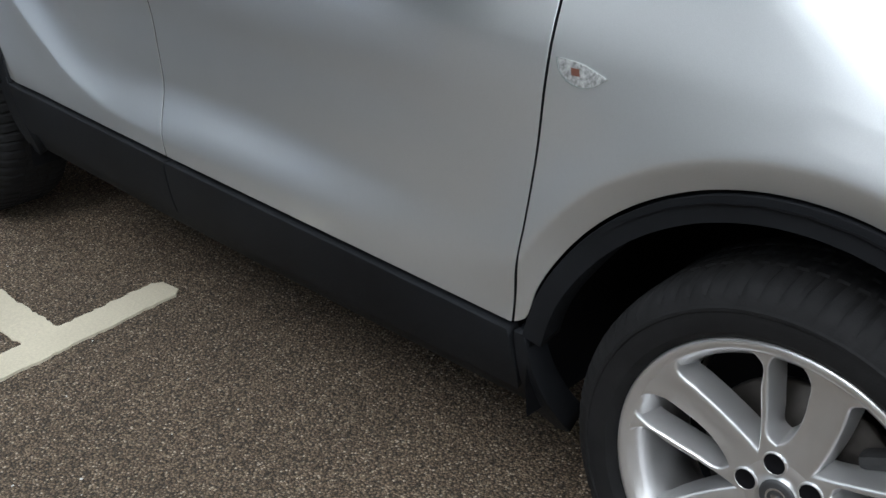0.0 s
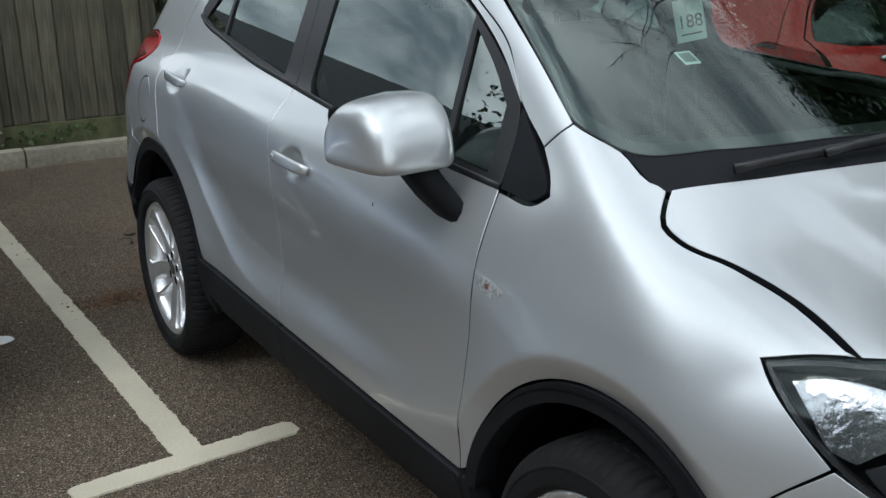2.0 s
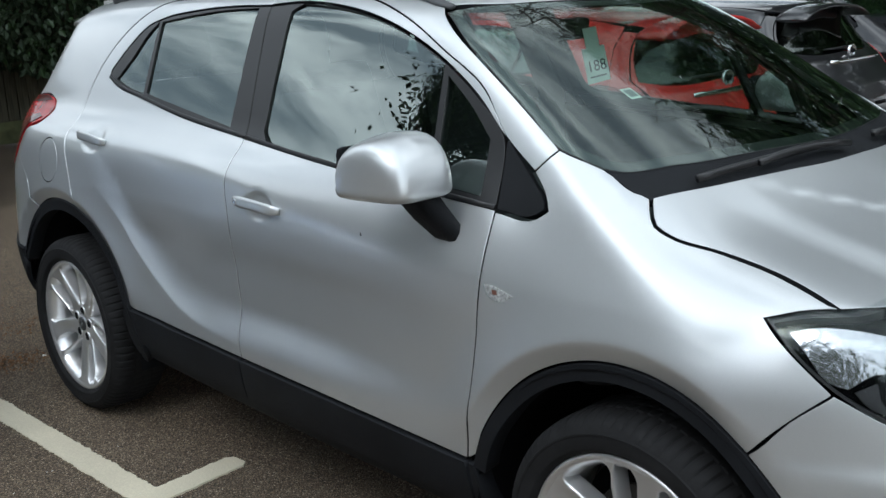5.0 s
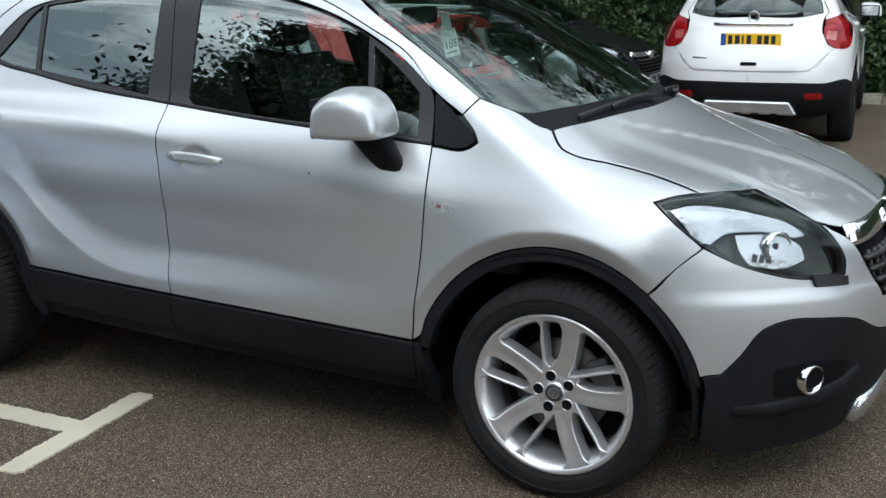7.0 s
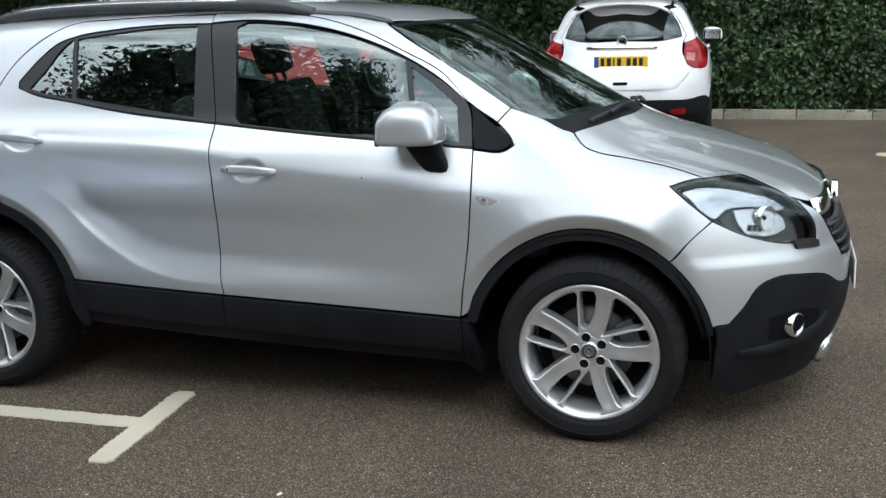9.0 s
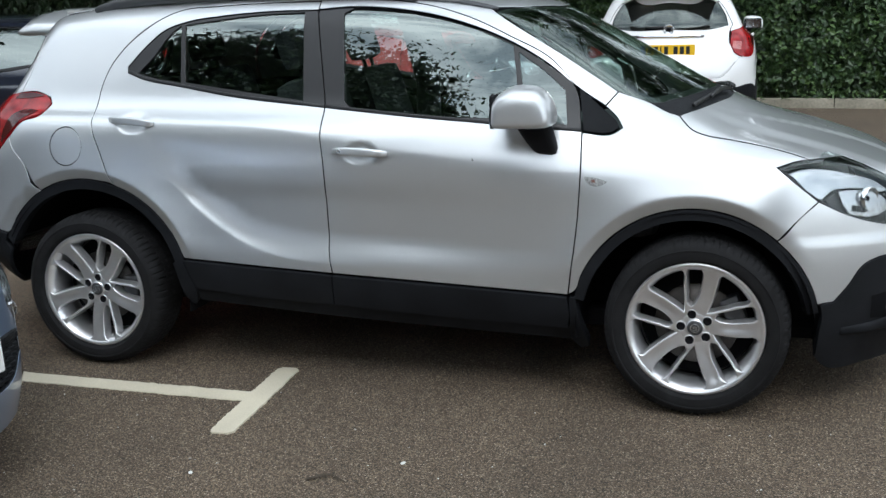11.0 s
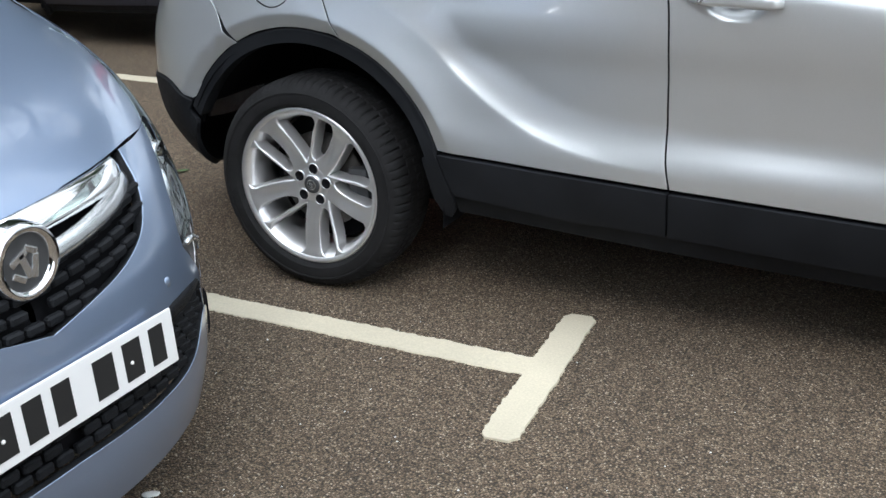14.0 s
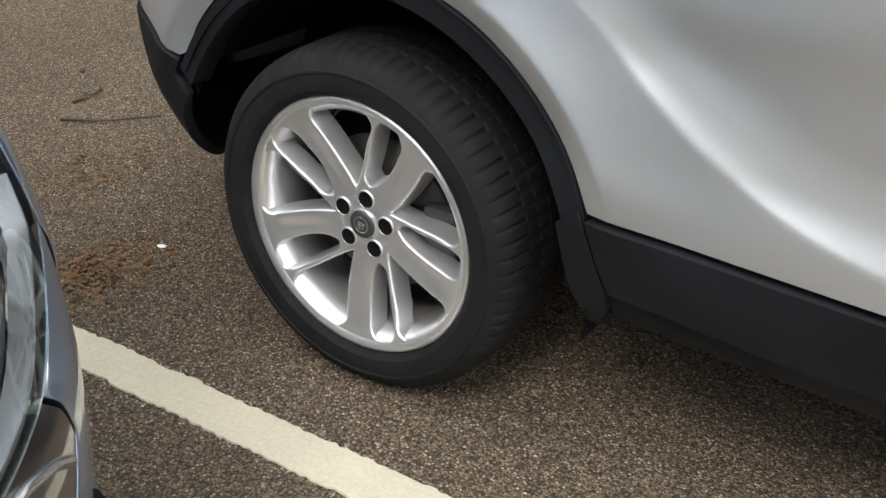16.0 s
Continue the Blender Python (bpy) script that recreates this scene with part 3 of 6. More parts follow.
    def crown(p):
        """Depth of the face: each spoke falls away a little towards its slot."""
        r = np.hypot(p[:, 0], p[:, 1])
        a = (np.degrees(np.arctan2(p[:, 0], p[:, 1])) + 20) % 72 - 20
        broad = np.exp(-((a - 17) / 9) ** 2) * ramp(r, .07, .12) * (1 - ramp(r, .19, .232))
        return depth(r) + broad * (.0045 - .0007 * (a - 17))
    verts = [(x * k, y, z * k) for (x, z), y in zip(v2, crown(v2))]
    faces = [tuple(q) for q in tris[ok]]
    for (lp, bevel), wide in zip(loops, rims):
        n = len(wide)
        b = len(verts)
        for inset, low in ((0, 0), (bevel * .35, .0006), (bevel * .8, .0026), (bevel, .0060), (bevel + .0015, .016), (bevel + .0045, .046)):
            ring = shrink(wide, inset)
            y = crown(wide) + low
            verts += [(x * k, yy, z * k) for (x, z), yy in zip(ring, y)]
        for row in range(5):
            for i in range(n):
                p, q = b + row * n + i, b + row * n + (i + 1) % n
                faces.append((p, q, q + n, p + n))
    bm = bmesh.new()
    me = bpy.data.meshes.new("spoke_face")
    me.from_pydata([tuple(map(float, p)) for p in verts], [], [tuple(int(i) for i in q) for q in faces])
    bm.from_mesh(me)
    bmesh.ops.remove_doubles(bm, verts=bm.verts[:], dist=.00005)
    bpy.data.meshes.remove(me)
    part("spoke_face", bm, alloy, rim, "cast silver face with curved spokes", True)
    # hub with bolt wells and a cap
    v, f = lathe([(.0, -.001), (.030, -.001), (.031, .004), (.040, .002), (.060, .004), (.066, .010), (.066, .04)], 48)
    mesh_object("hub", v, f, alloy, rim)
    v, f = lathe([(.0, -.0055), (.024, -.0055), (.0275, -.003), (.029, .002)], 32)
    mesh_object("centre_cap", v, f, material_grey(), rim, "dark grey centre cap with raised emblem")
    if detail:
        v, f = lathe([(.0135, -.0062), (.0150, -.0070), (.0168, -.0062)], 28)
        mesh_object("emblem", v, f, CHROMEDULL, rim)
        bm = bmesh.new()
        for x0, x1, z0, z1 in ((-.008, .008, .003, .006), (-.008, -.003, -.002, .006), (-.008, .008, -.003, 0), (.003, .008, -.009, 0), (-.008, .008, -.009, -.006)):
            box(bm, x0, x1, -.0068, -.005, z0, z1)
        part("emblem_mark", bm, CHROMEDULL, rim)
    for n in range(5):
        a = radians(72 * n - 14)
        v, f = lathe([(.0160, .0005), (.0172, -.0014), (.0190, .0012), (.0190, .006)], 24)
        c = np.array((.0515 * math.sin(a), .0, .0515 * math.cos(a)))
        mesh_object("bolt_seat", [np.array(q) + c for q in v], f, alloy, rim)
        # near-flat dark disc puts the shade of the bolt hole into colour
        v, f = lathe([(.0, .0012), (.009, .0012), (.010, .0005), (.0163, .0002)], 12)
        mesh_object("wheel_bolt", [np.array(q) + c for q in v], f, DARK, rim)
    return rim


GREYS = []


def material_grey():
    if not GREYS:
        GREYS.append(material("dull_grey_metal", (.075, .077, .08), .5, .5, vary=.2, scale=20))
    return GREYS[0]


# ---- the compact SUV ----
SUV = Body()
GLASSHOUSE = Cabin()
B_GAP = [(-1.421, .471), (-1.437, .56), (-1.440, .648), (-1.441, .792), (-1.444, .925), (-1.455, 1.021), (-1.465, 1.124)]
BELT_F = [(-1.465, 1.124), (-1.088, 1.092), (-.806, 1.072), (-.432, 1.043)]
WING_GAP = [(-.432, 1.039), (-.426, .916), (-.431, .776), (-.443, .634), (-.468, .437)]
REAR_GAP = [(-2.216, 1.507), (-2.349, 1.436), (-2.440, 1.355), (-2.495, 1.27), (-2.517, 1.19), (-2.515, 1.099), (-2.448, .919), (-2.400, .798)]
DLO_TOP_R = [(-1.560, 1.500), (-1.80, 1.497), (-1.998, 1.483), (-2.155, 1.462), (-2.250, 1.432), (-2.318, 1.378), (-2.402, 1.283)]
DLO_LOW_R = [(-2.398, 1.258), (-2.315, 1.231), (-2.147, 1.204), (-1.873, 1.162), (-1.465, 1.124)]
DLO_TOP_F = [(-1.560, 1.500), (-1.419, 1.508), (-1.236, 1.497), (-1.071, 1.472), (-.906, 1.430), (-.727, 1.362), (-.578, 1.280), (-.470, 1.200), (-.432, 1.043)]
DOOR_TOP_F = [(-1.566, 1.536), (-1.34, 1.534), (-1.119, 1.513), (-.917, 1.461), (-.735, 1.384), (-.575, 1.303), (-.464, 1.200)]
F_GLASS = [(-1.440, 1.482), (-1.405, 1.501), (-1.236, 1.491), (-1.071, 1.466), (-.906, 1.423), (-.727, 1.354), (-.668, 1.085), (-.808, 1.094), (-1.365, 1.134), (-1.385, 1.15)]
F_QUARTER = [(-.694, 1.322), (-.598, 1.260), (-.512, 1.190), (-.492, 1.070), (-.640, 1.084)]
R_GLASS = [(-2.158, 1.447), (-1.99, 1.467), (-1.82, 1.483), (-1.622, 1.490), (-1.570, 1.152), (-1.84, 1.186), (-2.113, 1.222)]
R_QUARTER = [(-2.341, 1.258), (-2.282, 1.325), (-2.228, 1.405), (-2.182, 1.446), (-2.140, 1.222), (-2.26, 1.238)]
HEADLAMP = [(.265, .924), (.318, .939), (.381, .944), (.49, .931), (.603, .888), (.675, .848), (.728, .795), (.752, .742), (.754, .703), (.639, .709), (.564, .731), (.499, .757), (.41, .809), (.332, .869)]
BUMPER_LINE = [("f", 0, .505), ("f", -.25, .505), ("f", -.40, .525), (.794, .573), (.71, .594), (.625, .597), (.57, .574), (.518, .499), (.473, .446), (.424, .440)]
FRONT_ARCH, REAR_ARCH = (-.012, .331), (-2.552, .335)


def both(fn, *a, **k):
    """The panel on the right side and its mirror image on the left."""
    return fn(*a, **k), fn(*a, **k, mirror=True)


def seat(parent, x, y, wide=.50):
    bm = bmesh.new()
    box(bm, x - .26, x + .28, y - wide / 2, y + wide / 2, .52, .66, .05)
    back = Matrix.Translation((x - .24, y, .62)) @ Matrix.Rotation(radians(-18), 4, "Y")
    box(bm, -.07, .07, -wide / 2, wide / 2, 0, .62, .055, back)
    for s in ((-wide / 4, wide / 4) if wide > .8 else (0,)):
        box(bm, -.05, .05, s - .13, s + .13, .66, .84, .045, back)
        for e in (-.05, .05):
            box(bm, -.008, .008, s + e - .006, s + e + .006, .6, .68, 0, back)
    return part("seat", bm, FABRIC, parent, "charcoal fabric car seat with headrest", True)


def bar(points, widths, heights, out, name, mat, parent, label=""):
    """A rounded bar through points, flattened: widths across, heights along the outward direction."""
    pts = [Vector(p) for p in points]
    verts, faces, k = [], [], 10
    for i, p in enumerate(pts):
        d = (pts[min(i + 1, len(pts) - 1)] - pts[max(i - 1, 0)]).normalized()
        o = (Vector(out) - d * Vector(out).dot(d)).normalized()
        s = d.cross(o)
        for j in range(k):
            a = 2 * math.pi * j / k
            ca, sa = math.cos(a), math.sin(a)
            ca, sa = math.copysign(abs(ca) ** .6, ca), math.copysign(abs(sa) ** .6, sa)
            verts.append(p + s * (widths[i] * ca / 2) + o * (heights[i] * sa / 2))
    for i in range(len(pts) - 1):
        for j in range(k):
            a, b = i * k + j, i * k + (j + 1) % k
            faces.append((a, b, b + k, a + k))
    faces += [tuple(range(k))[::-1], tuple(range(len(verts) - k, len(verts)))]
    ob = mesh_object(name, verts, faces, mat, parent, label)
    bm = bmesh.new()
    bm.from_mesh(ob.data)
    bmesh.ops.recalc_face_normals(bm, faces=bm.faces[:])
    bm.to_mesh(ob.data)
    bm.free()
    return ob


def plate(parent, m, bars, back, mat, width=.52):
    """A registration plate whose characters are plain bars: m puts its face at y = 0, looking along -y."""
    bm = bmesh.new()
    box(bm, -width / 2, width / 2, 0, .006, -.0555, .0555, .002, m)
    ob = part("number_plate", bm, mat, parent, back)
    for x, w in bars:
        bm = bmesh.new()
        box(bm, x, x + w, -.0012, .001, -.038, .038, 0, m)
        part("plate_bar", bm, INK, ob)
    return ob


def mirror_pod(car, paint, sgn):
    """Door mirror: painted shell, black rim and foot, mirror glass facing the rear."""
    n, k = 40, 72

    def skin(a, b, c):
        dome = ((np.abs(a + .010) / .118) ** 2.4 + (np.abs(c + .066) / (.148 - .10 * np.maximum(b, 0) - .04 * np.abs(b))) ** 2.4) ** (1 / 2.4)
        ends = np.abs(b + .12 * np.minimum(a, 0)) - .108 + .16 * np.maximum(a, 0)
        f = smax((dome - 1) * .11, ends, .075)
        f = smax(f, -(c + .066) - .10 * b * b, .035)
        return smax(f, -(a + .103), .012)
    o = np.linspace(0, 2 * math.pi, k + 1)[:-1]
    e = np.linspace(-.5 * math.pi, .5 * math.pi, n + 1)
    E, O = np.meshgrid(e, o, indexing="ij")
    D = np.stack([np.cos(E) * np.cos(O), np.sin(E), np.cos(E) * np.sin(O)], -1).reshape(-1, 3)
    lo, hi = np.zeros(len(D)), np.full(len(D), .3)
    for _ in range(22):
        m = (lo + hi) / 2
        ins = skin(*(D * m[:, None]).T) < 0
        lo, hi = np.where(ins, m, lo), np.where(ins, hi, m)
    Q = D * lo[:, None]
    G = np.stack([skin(*(Q + d).T) - skin(*(Q - d).T) for d in np.eye(3) * .004], 1)
    flip = np.array((1, sgn, 1))
    faces = []
    for i in range(n):
        for j in range(k):
            p, q = i * k + j, i * k + (j + 1) % k
            faces.append((p, q, q + k, p + k) if sgn < 0 else (p, p + k, q + k, q))
    pod = mesh_object("door_mirror", Q * flip + np.array((-.612, sgn * .908, 1.142)), faces, paint, car, "door mirror housing in body colour", True, G * flip)
    bm = bmesh.new()
    box(bm, -.724, -.706, .808, 1.004, 1.073, 1.192, .016)
    bmesh.ops.scale(bm, vec=(1, sgn, 1), verts=bm.verts[:])
    part("mirror_rim", bm, PLASTIC, pod, "black plastic rim", True)
    bm = bmesh.new()
    box(bm, -.7265, -.7235, .822, .990, 1.085, 1.180, .001)
    bmesh.ops.scale(bm, vec=(1, sgn, 1), verts=bm.verts[:])
    part("mirror_glass", bm, CHROME, pod)
    bar([(-.555, sgn * .800, .968), (-.560, sgn * .822, .992), (-.572, sgn * .852, 1.030), (-.588, sgn * .885, 1.082)], [.085, .095, .115, .135], [.05, .055, .06, .06], (0, sgn * .6, -.8), "mirror_foot", PLASTIC, pod, "black mirror foot")
    return pod


def compact_suv(name, paint, label, at, group, rear_bars, full=True, clad=None, rails=True):
    """Five-door compact SUV with black cladding, roof rails and alloy wheels."""
    B = SUV
    clad = clad or PLASTIC
    car = thing(name, label, "car", group, at=at)
    P = lambda *a, **k: panel(B, *a, parent=car, **k)
    fx, fz = FRONT_ARCH
    rx, rz = REAR_ARCH
    # doors
    front_door = B_GAP + BELT_F[1:] + WING_GAP[1:] + [(-.942, .455)]
    rear_door = (B_GAP + DLO_LOW_R[::-1][1:] + DLO_TOP_R[::-1] + [(-1.566, 1.534), (-1.8, 1.533), (-2.03, 1.524)] + REAR_GAP
                 + arc(rx, rz, .488, 24, 70, 7)[:] + [(-1.763, .485)])
    handles = ((-1.395, -1.172, .964, .956, -1.285, .958), (-2.418, -2.204, 1.073, 1.059, -2.305, 1.062))
    for mir in (False, True):
        sgn = 1 if mir else -1
        d1 = P("front_door", "side", front_door, paint, mirror=mir, dense=[(-1.285, .958, .09, .06)], crests=[(B.blade, -1.46, -.5), (B.crease, -1.10, -.40), (B.crease, -1.48, -1.40)])
        d2 = P("rear_door", "side", rear_door, paint, mirror=mir, dense=[(-2.305, 1.062, .09, .06)], crests=[(B.blade, -2.33, -1.42), (B.crease, -2.18, -1.42)], rings=[(-2.555, .332, .534)])
        for door, (x0, x1, z0, z1, cx, cz) in ((d1, handles[0]), (d2, handles[1])):
            q = B.cast("side", [(x0, z0), (x1, z1)])
            pts = []
            for t in np.linspace(0, 1, 9):
                bow = .016 * (1 - (2 * t - 1) ** 4)
                y = q[0][1] * (1 - t) + q[1][1] * t
                pts.append((x0 + (x1 - x0) * t, -sgn * (y - .004 - bow), z0 + (z1 - z0) * t + .004 * math.sin(math.pi * t)))
            bar(pts, [.020, .030, .033, .033, .033, .033, .032, .030, .020], [.012] + [.014] * 7 + [.012], (0, sgn, .1), "door_handle", paint, door, "painted pull handle")
            if door is d1 and not mir:
                v, f = lathe([(.0, .0), (.005, .0), (.0075, -.0015), (.009, .0), (.009, .006)], 18)
                mesh_object("key_lock", [np.array(g) + np.array((pts[1][0] + .004, pts[1][1] - .0085, pts[1][2])) for g in v], f, CHROMEDULL, door, "round key lock")
        # black window surrounds, panes
        s1 = P("window_surround", "side", B_GAP[-1:] + DLO_TOP_F + [(-.806, 1.072), (-1.088, 1.092)], PLASTIC_SATIN, holes=[F_GLASS, F_QUARTER], off=-.002, mirror=mir)
        panel(GLASSHOUSE, "window_pane", "side", F_GLASS, GLASS, s1, off=-.008, lip=0, gap=-.004, mirror=mir)
        panel(GLASSHOUSE, "window_pane", "side", F_QUARTER, GLASS, s1, off=-.008, lip=0, gap=-.004, mirror=mir)
        s2 = P("window_surround", "side", DLO_LOW_R + DLO_TOP_R, PLASTIC_SATIN, holes=[R_GLASS, R_QUARTER], off=-.002, mirror=mir)
        panel(GLASSHOUSE, "window_pane", "side", R_GLASS, GLASS, s2, off=-.008, lip=0, gap=-.004, mirror=mir)
        panel(GLASSHOUSE, "window_pane", "side", R_QUARTER, GLASS, s2, off=-.008, lip=0, gap=-.004, mirror=mir)
        # window-base seal strips
        for keys in ([(-1.462, 1.127), (-1.088, 1.095), (-.806, 1.076), (-.436, 1.047)], [(-2.396, 1.262), (-2.315, 1.235), (-2.147, 1.208), (-1.873, 1.166), (-1.467, 1.127)]):
            q = B.cast("side", smooth_loop(keys + keys[::-1][1:-1], .05)[:14])
            q = B.cast("side", [(keys[0][0] + (keys[-1][0] - keys[0][0]) * t, float(curve(sorted(keys))(keys[0][0] + (keys[-1][0] - keys[0][0]) * t))) for t in np.linspace(0, 1, 14)])
            bar([(p[0], sgn * abs(p[1]), p[2]) for p in q], [.014] * 14, [.008] * 14, (0, sgn, .3), "window_seal", PLASTIC_SATIN, s1, "black rubber seal")
        P("door_frame", "side", [(-1.560, 1.504)] + [(x, z + .004) for x, z in DLO_TOP_F[1:-1]] + DOOR_TOP_F[::-1], paint, mirror=mir, step=.02, gap=.0015)
        P("mirror_sail", "side", [(-.458, 1.200), (-.352, 1.117), (-.300, 1.073), (-.293, 1.058), (-.312, 1.043), (-.428, 1.041)], PLASTIC, off=.002, mirror=mir, step=.02, label="black plastic sail panel")
        # wing, pillar and roof side, rear quarter
        wing = (WING_GAP[::-1] + [(-.312, 1.038), (-.286, 1.056), (-.297, 1.077), (-.353, 1.132), (-.311, 1.182), (-.205, 1.143), (-.125, 1.102), (-.091, 1.090), (-.072, 1.072), (-.040, 1.046), (-.001, 1.030), (.107, 1.007), (.244, .980), (.31, .9635), (.352, .9515), (.374, .944),
                HEADLAMP[1], HEADLAMP[0], HEADLAMP[-1], (.408, .807), (.346, .750)] + arc(fx, fz, .446, 40, -66, 12) + [(-.440, .455)])
        P("front_wing", "side", wing, paint, mirror=mir, rings=[(-.012, .332, .492)])
        top = [(x, float(B.cast("top", [(x, -.47)])[0][2])) for x in (-.87, -1.0, -1.2, -1.5, -1.8, -2.1, -2.4, -2.65, -2.85)]
        quarter = ([(-.353, 1.132)] + DOOR_TOP_F[::-1] + [(-1.8, 1.533), (-2.03, 1.524)] + REAR_GAP + arc(rx, rz, .488, 18, -28, 6)[:]
                   + [(-2.783, .762), (-2.852, .875), (-2.928, .975), (-2.933, 1.001), (-2.864, 1.063), (-2.783, 1.089), (-2.756, 1.129), (-2.774, 1.157), (-2.855, 1.180), (-2.935, 1.175), (-2.905, 1.27), (-2.88, 1.38), (-2.87, 1.47)]
                   + top[::-1] + [(-.817, 1.479), (-.545, 1.325), (-.311, 1.182)])
        fuel = [(-2.628 + .079 * math.cos(a), .962 + .079 * math.sin(a)) for a in np.linspace(0, 2 * math.pi, 29)[:-1]]
        q = P("rear_quarter", "side", quarter, paint, holes=[] if mir else [fuel], mirror=mir, crests=[(B.crease, -2.78, -2.42)], rings=[(-2.555, .332, .534)])
        if not mir:
            panel(B, "fuel_flap", "side", fuel, paint, q, gap=.0012, label="round fuel filler flap")
        # cladding: arches and sills
        P("arch_cladding", "side", arc(fx, fz, .446, -78, 80, 17) + arc(fx, fz, .403, 80, -78, 17), clad, off=.005, lip=.05, mirror=mir, label="black wheel arch moulding", step=.025)
        P("arch_cladding", "side", arc(rx, rz, .488, -64, 72, 17) + arc(rx, rz, .442, 74, -66, 17), clad, off=.005, lip=.05, mirror=mir, label="black wheel arch moulding", step=.025)
        sill_f = [(-1.421, .466), (-.942, .450), (-.470, .432), (-.462, .36), (-.470, .300), (-.957, .315), (-1.424, .337)]
        sill_r = [(-2.095, .497), (-1.763, .480), (-1.421, .466), (-1.424, .337), (-1.76, .348), (-1.96, .366), (-2.048, .374), (-2.07, .43)]
        for keys in (sill_f, sill_r):
            P("sill_cladding", "side", keys, clad, off=.010, mirror=mir, label="black plastic sill cladding", lip=.03)
        P("lower_sill", "side", [(-2.06, .385), (-1.76, .358), (-1.424, .347), (-.957, .325), (-.46, .31), (-.44, .235), (-1.4, .270), (-2.05, .310)], clad, off=-.006, mirror=mir, label="black lower sill")
        P("mud_flap", "side", [(-.464, .432), (-.438, .432), (-.425, .34), (-.395, .22), (-.43, .205), (-.468, .25)], PLASTIC, off=.006, mirror=mir, lip=.05)
        P("rear_mud_flap", "side", [(-2.140, .478), (-2.104, .505), (-2.074, .43), (-2.055, .372), (-2.052, .335), (-2.068, .300), (-2.088, .306), (-2.112, .36), (-2.128, .43)], PLASTIC, off=.009, mirror=mir, lip=.035, gap=0, label="black plastic splash guard")
        if not mir:
            panel(B, "paint_chip", "side", [(-.836, .945), (-.832, .944), (-.828, .936), (-.834, .936)], INK, d1, off=.0012, gap=0, lip=0, step=.01, edge=.006, label="small dark paint chip")
        # side repeater
        rep = P("side_repeater", "side", [(-.410, .884), (-.372, .881), (-.326, .868), (-.350, .853), (-.388, .855), (-.404, .868)], POLEWHITE, off=.001, gap=0, lip=.004, step=.008, edge=.008, mirror=mir, label="clear side repeater lamp")
        panel(B, "bulb", "side", [(-.386, .874), (-.372, .874), (-.369, .864), (-.383, .864)], AMBER, rep, off=.002, gap=0, lip=0, step=.01, mirror=mir)
        panel(B, "lens", "side", [(-.410, .884), (-.372, .881), (-.326, .868), (-.350, .853), (-.388, .855), (-.404, .868)], CLEARLENS, rep, off=.006, gap=0, lip=.005, step=.012, edge=.01, mirror=mir)
        # headlamp: dark bowl, bright reflectors, clear cover
        FC = "front_corner"
        hl = B.corner(FC, HEADLAMP)
        lamp = P("headlamp", FC, hl, DARK, off=-.05, gap=0, lip=0, mirror=mir, label="clear headlamp with black bezel")
        inner = [tuple(p) for p in shrink(smooth_loop(hl, .02), .009)[::2]]
        panel(B, "bezel", FC, hl, PLASTIC_SATIN, lamp, holes=[inner], off=-.006, gap=.002, lip=.02, mirror=mir)
        panel(B, "indicator_reflector", FC, B.corner(FC, [(.312, .912), (.35, .924), (.45, .918), (.53, .897), (.62, .860), (.655, .832), (.64, .828), (.56, .848), (.50, .850), (.462, .846), (.428, .818), (.395, .828), (.352, .874)]), REFLECTOR, lamp, off=-.022, gap=0, lip=.03, mirror=mir, step=.015)
        panel(B, "dipped_reflector", FC, B.corner(FC, [(.490, .842), (.55, .842), (.615, .832), (.655, .802), (.668, .758), (.62, .738), (.535, .752), (.506, .795)]), LAMPWHITE, lamp, off=-.030, gap=0, lip=.03, mirror=mir, step=.015)
        panel(B, "side_reflector", FC, B.corner(FC, [(.440, .812), (.470, .830), (.480, .800), (.500, .772), (.47, .782)]), PLASTIC_SATIN, lamp, off=-.020, gap=0, lip=.02, mirror=mir)
        turn = Matrix.Rotation(radians(58), 3, "Z")
        q = B.cast("side", [(.605, .795)])[0]
        flip = Vector((1, -1 if mir else 1, 1))
        for name, shape, mat in (("reflector_bowl", [(.006, .072), (.020, .068), (.034, .052), (.042, .030), (.0435, .020), (.045, .020), (.046, .040)], CHROME),
                                 ("bulb_cap", [(.0, .030), (.008, .031), (.011, .036), (.011, .070)], DARK)):
            v, f = lathe(shape, 28)
            mesh_object(name, [flip * (turn @ Vector(p) + Vector(q)) for p in v], f if not mir else [g[::-1] for g in f], mat, lamp)
        for n in range(3):
            c = B.cast("side", [(.552 + .017 * n, .772 - .003 * n)])[0]
            bm = bmesh.new()
            box(bm, -.002, .002, .018, .045, -.014, .008, .0006, Matrix.Translation(c) @ turn.to_4x4() @ Matrix.Rotation(radians(14), 4, "Y"))
            bmesh.ops.scale(bm, vec=flip, verts=bm.verts[:])
            part("fin", bm, PLASTIC_SATIN, lamp)
        panel(B, "cover", FC, hl, CLEARLENS, lamp, off=.002, gap=.002, lip=.006, mirror=mir, step=.03)
        washer = B.corner(FC, [(.672, .716), (.752, .704), (.757, .678), (.684, .684)])
        panel(B, "washer_cover", FC, washer, PLASTIC_SATIN, lamp, off=.012, gap=0, lip=.02, mirror=mir, step=.02)
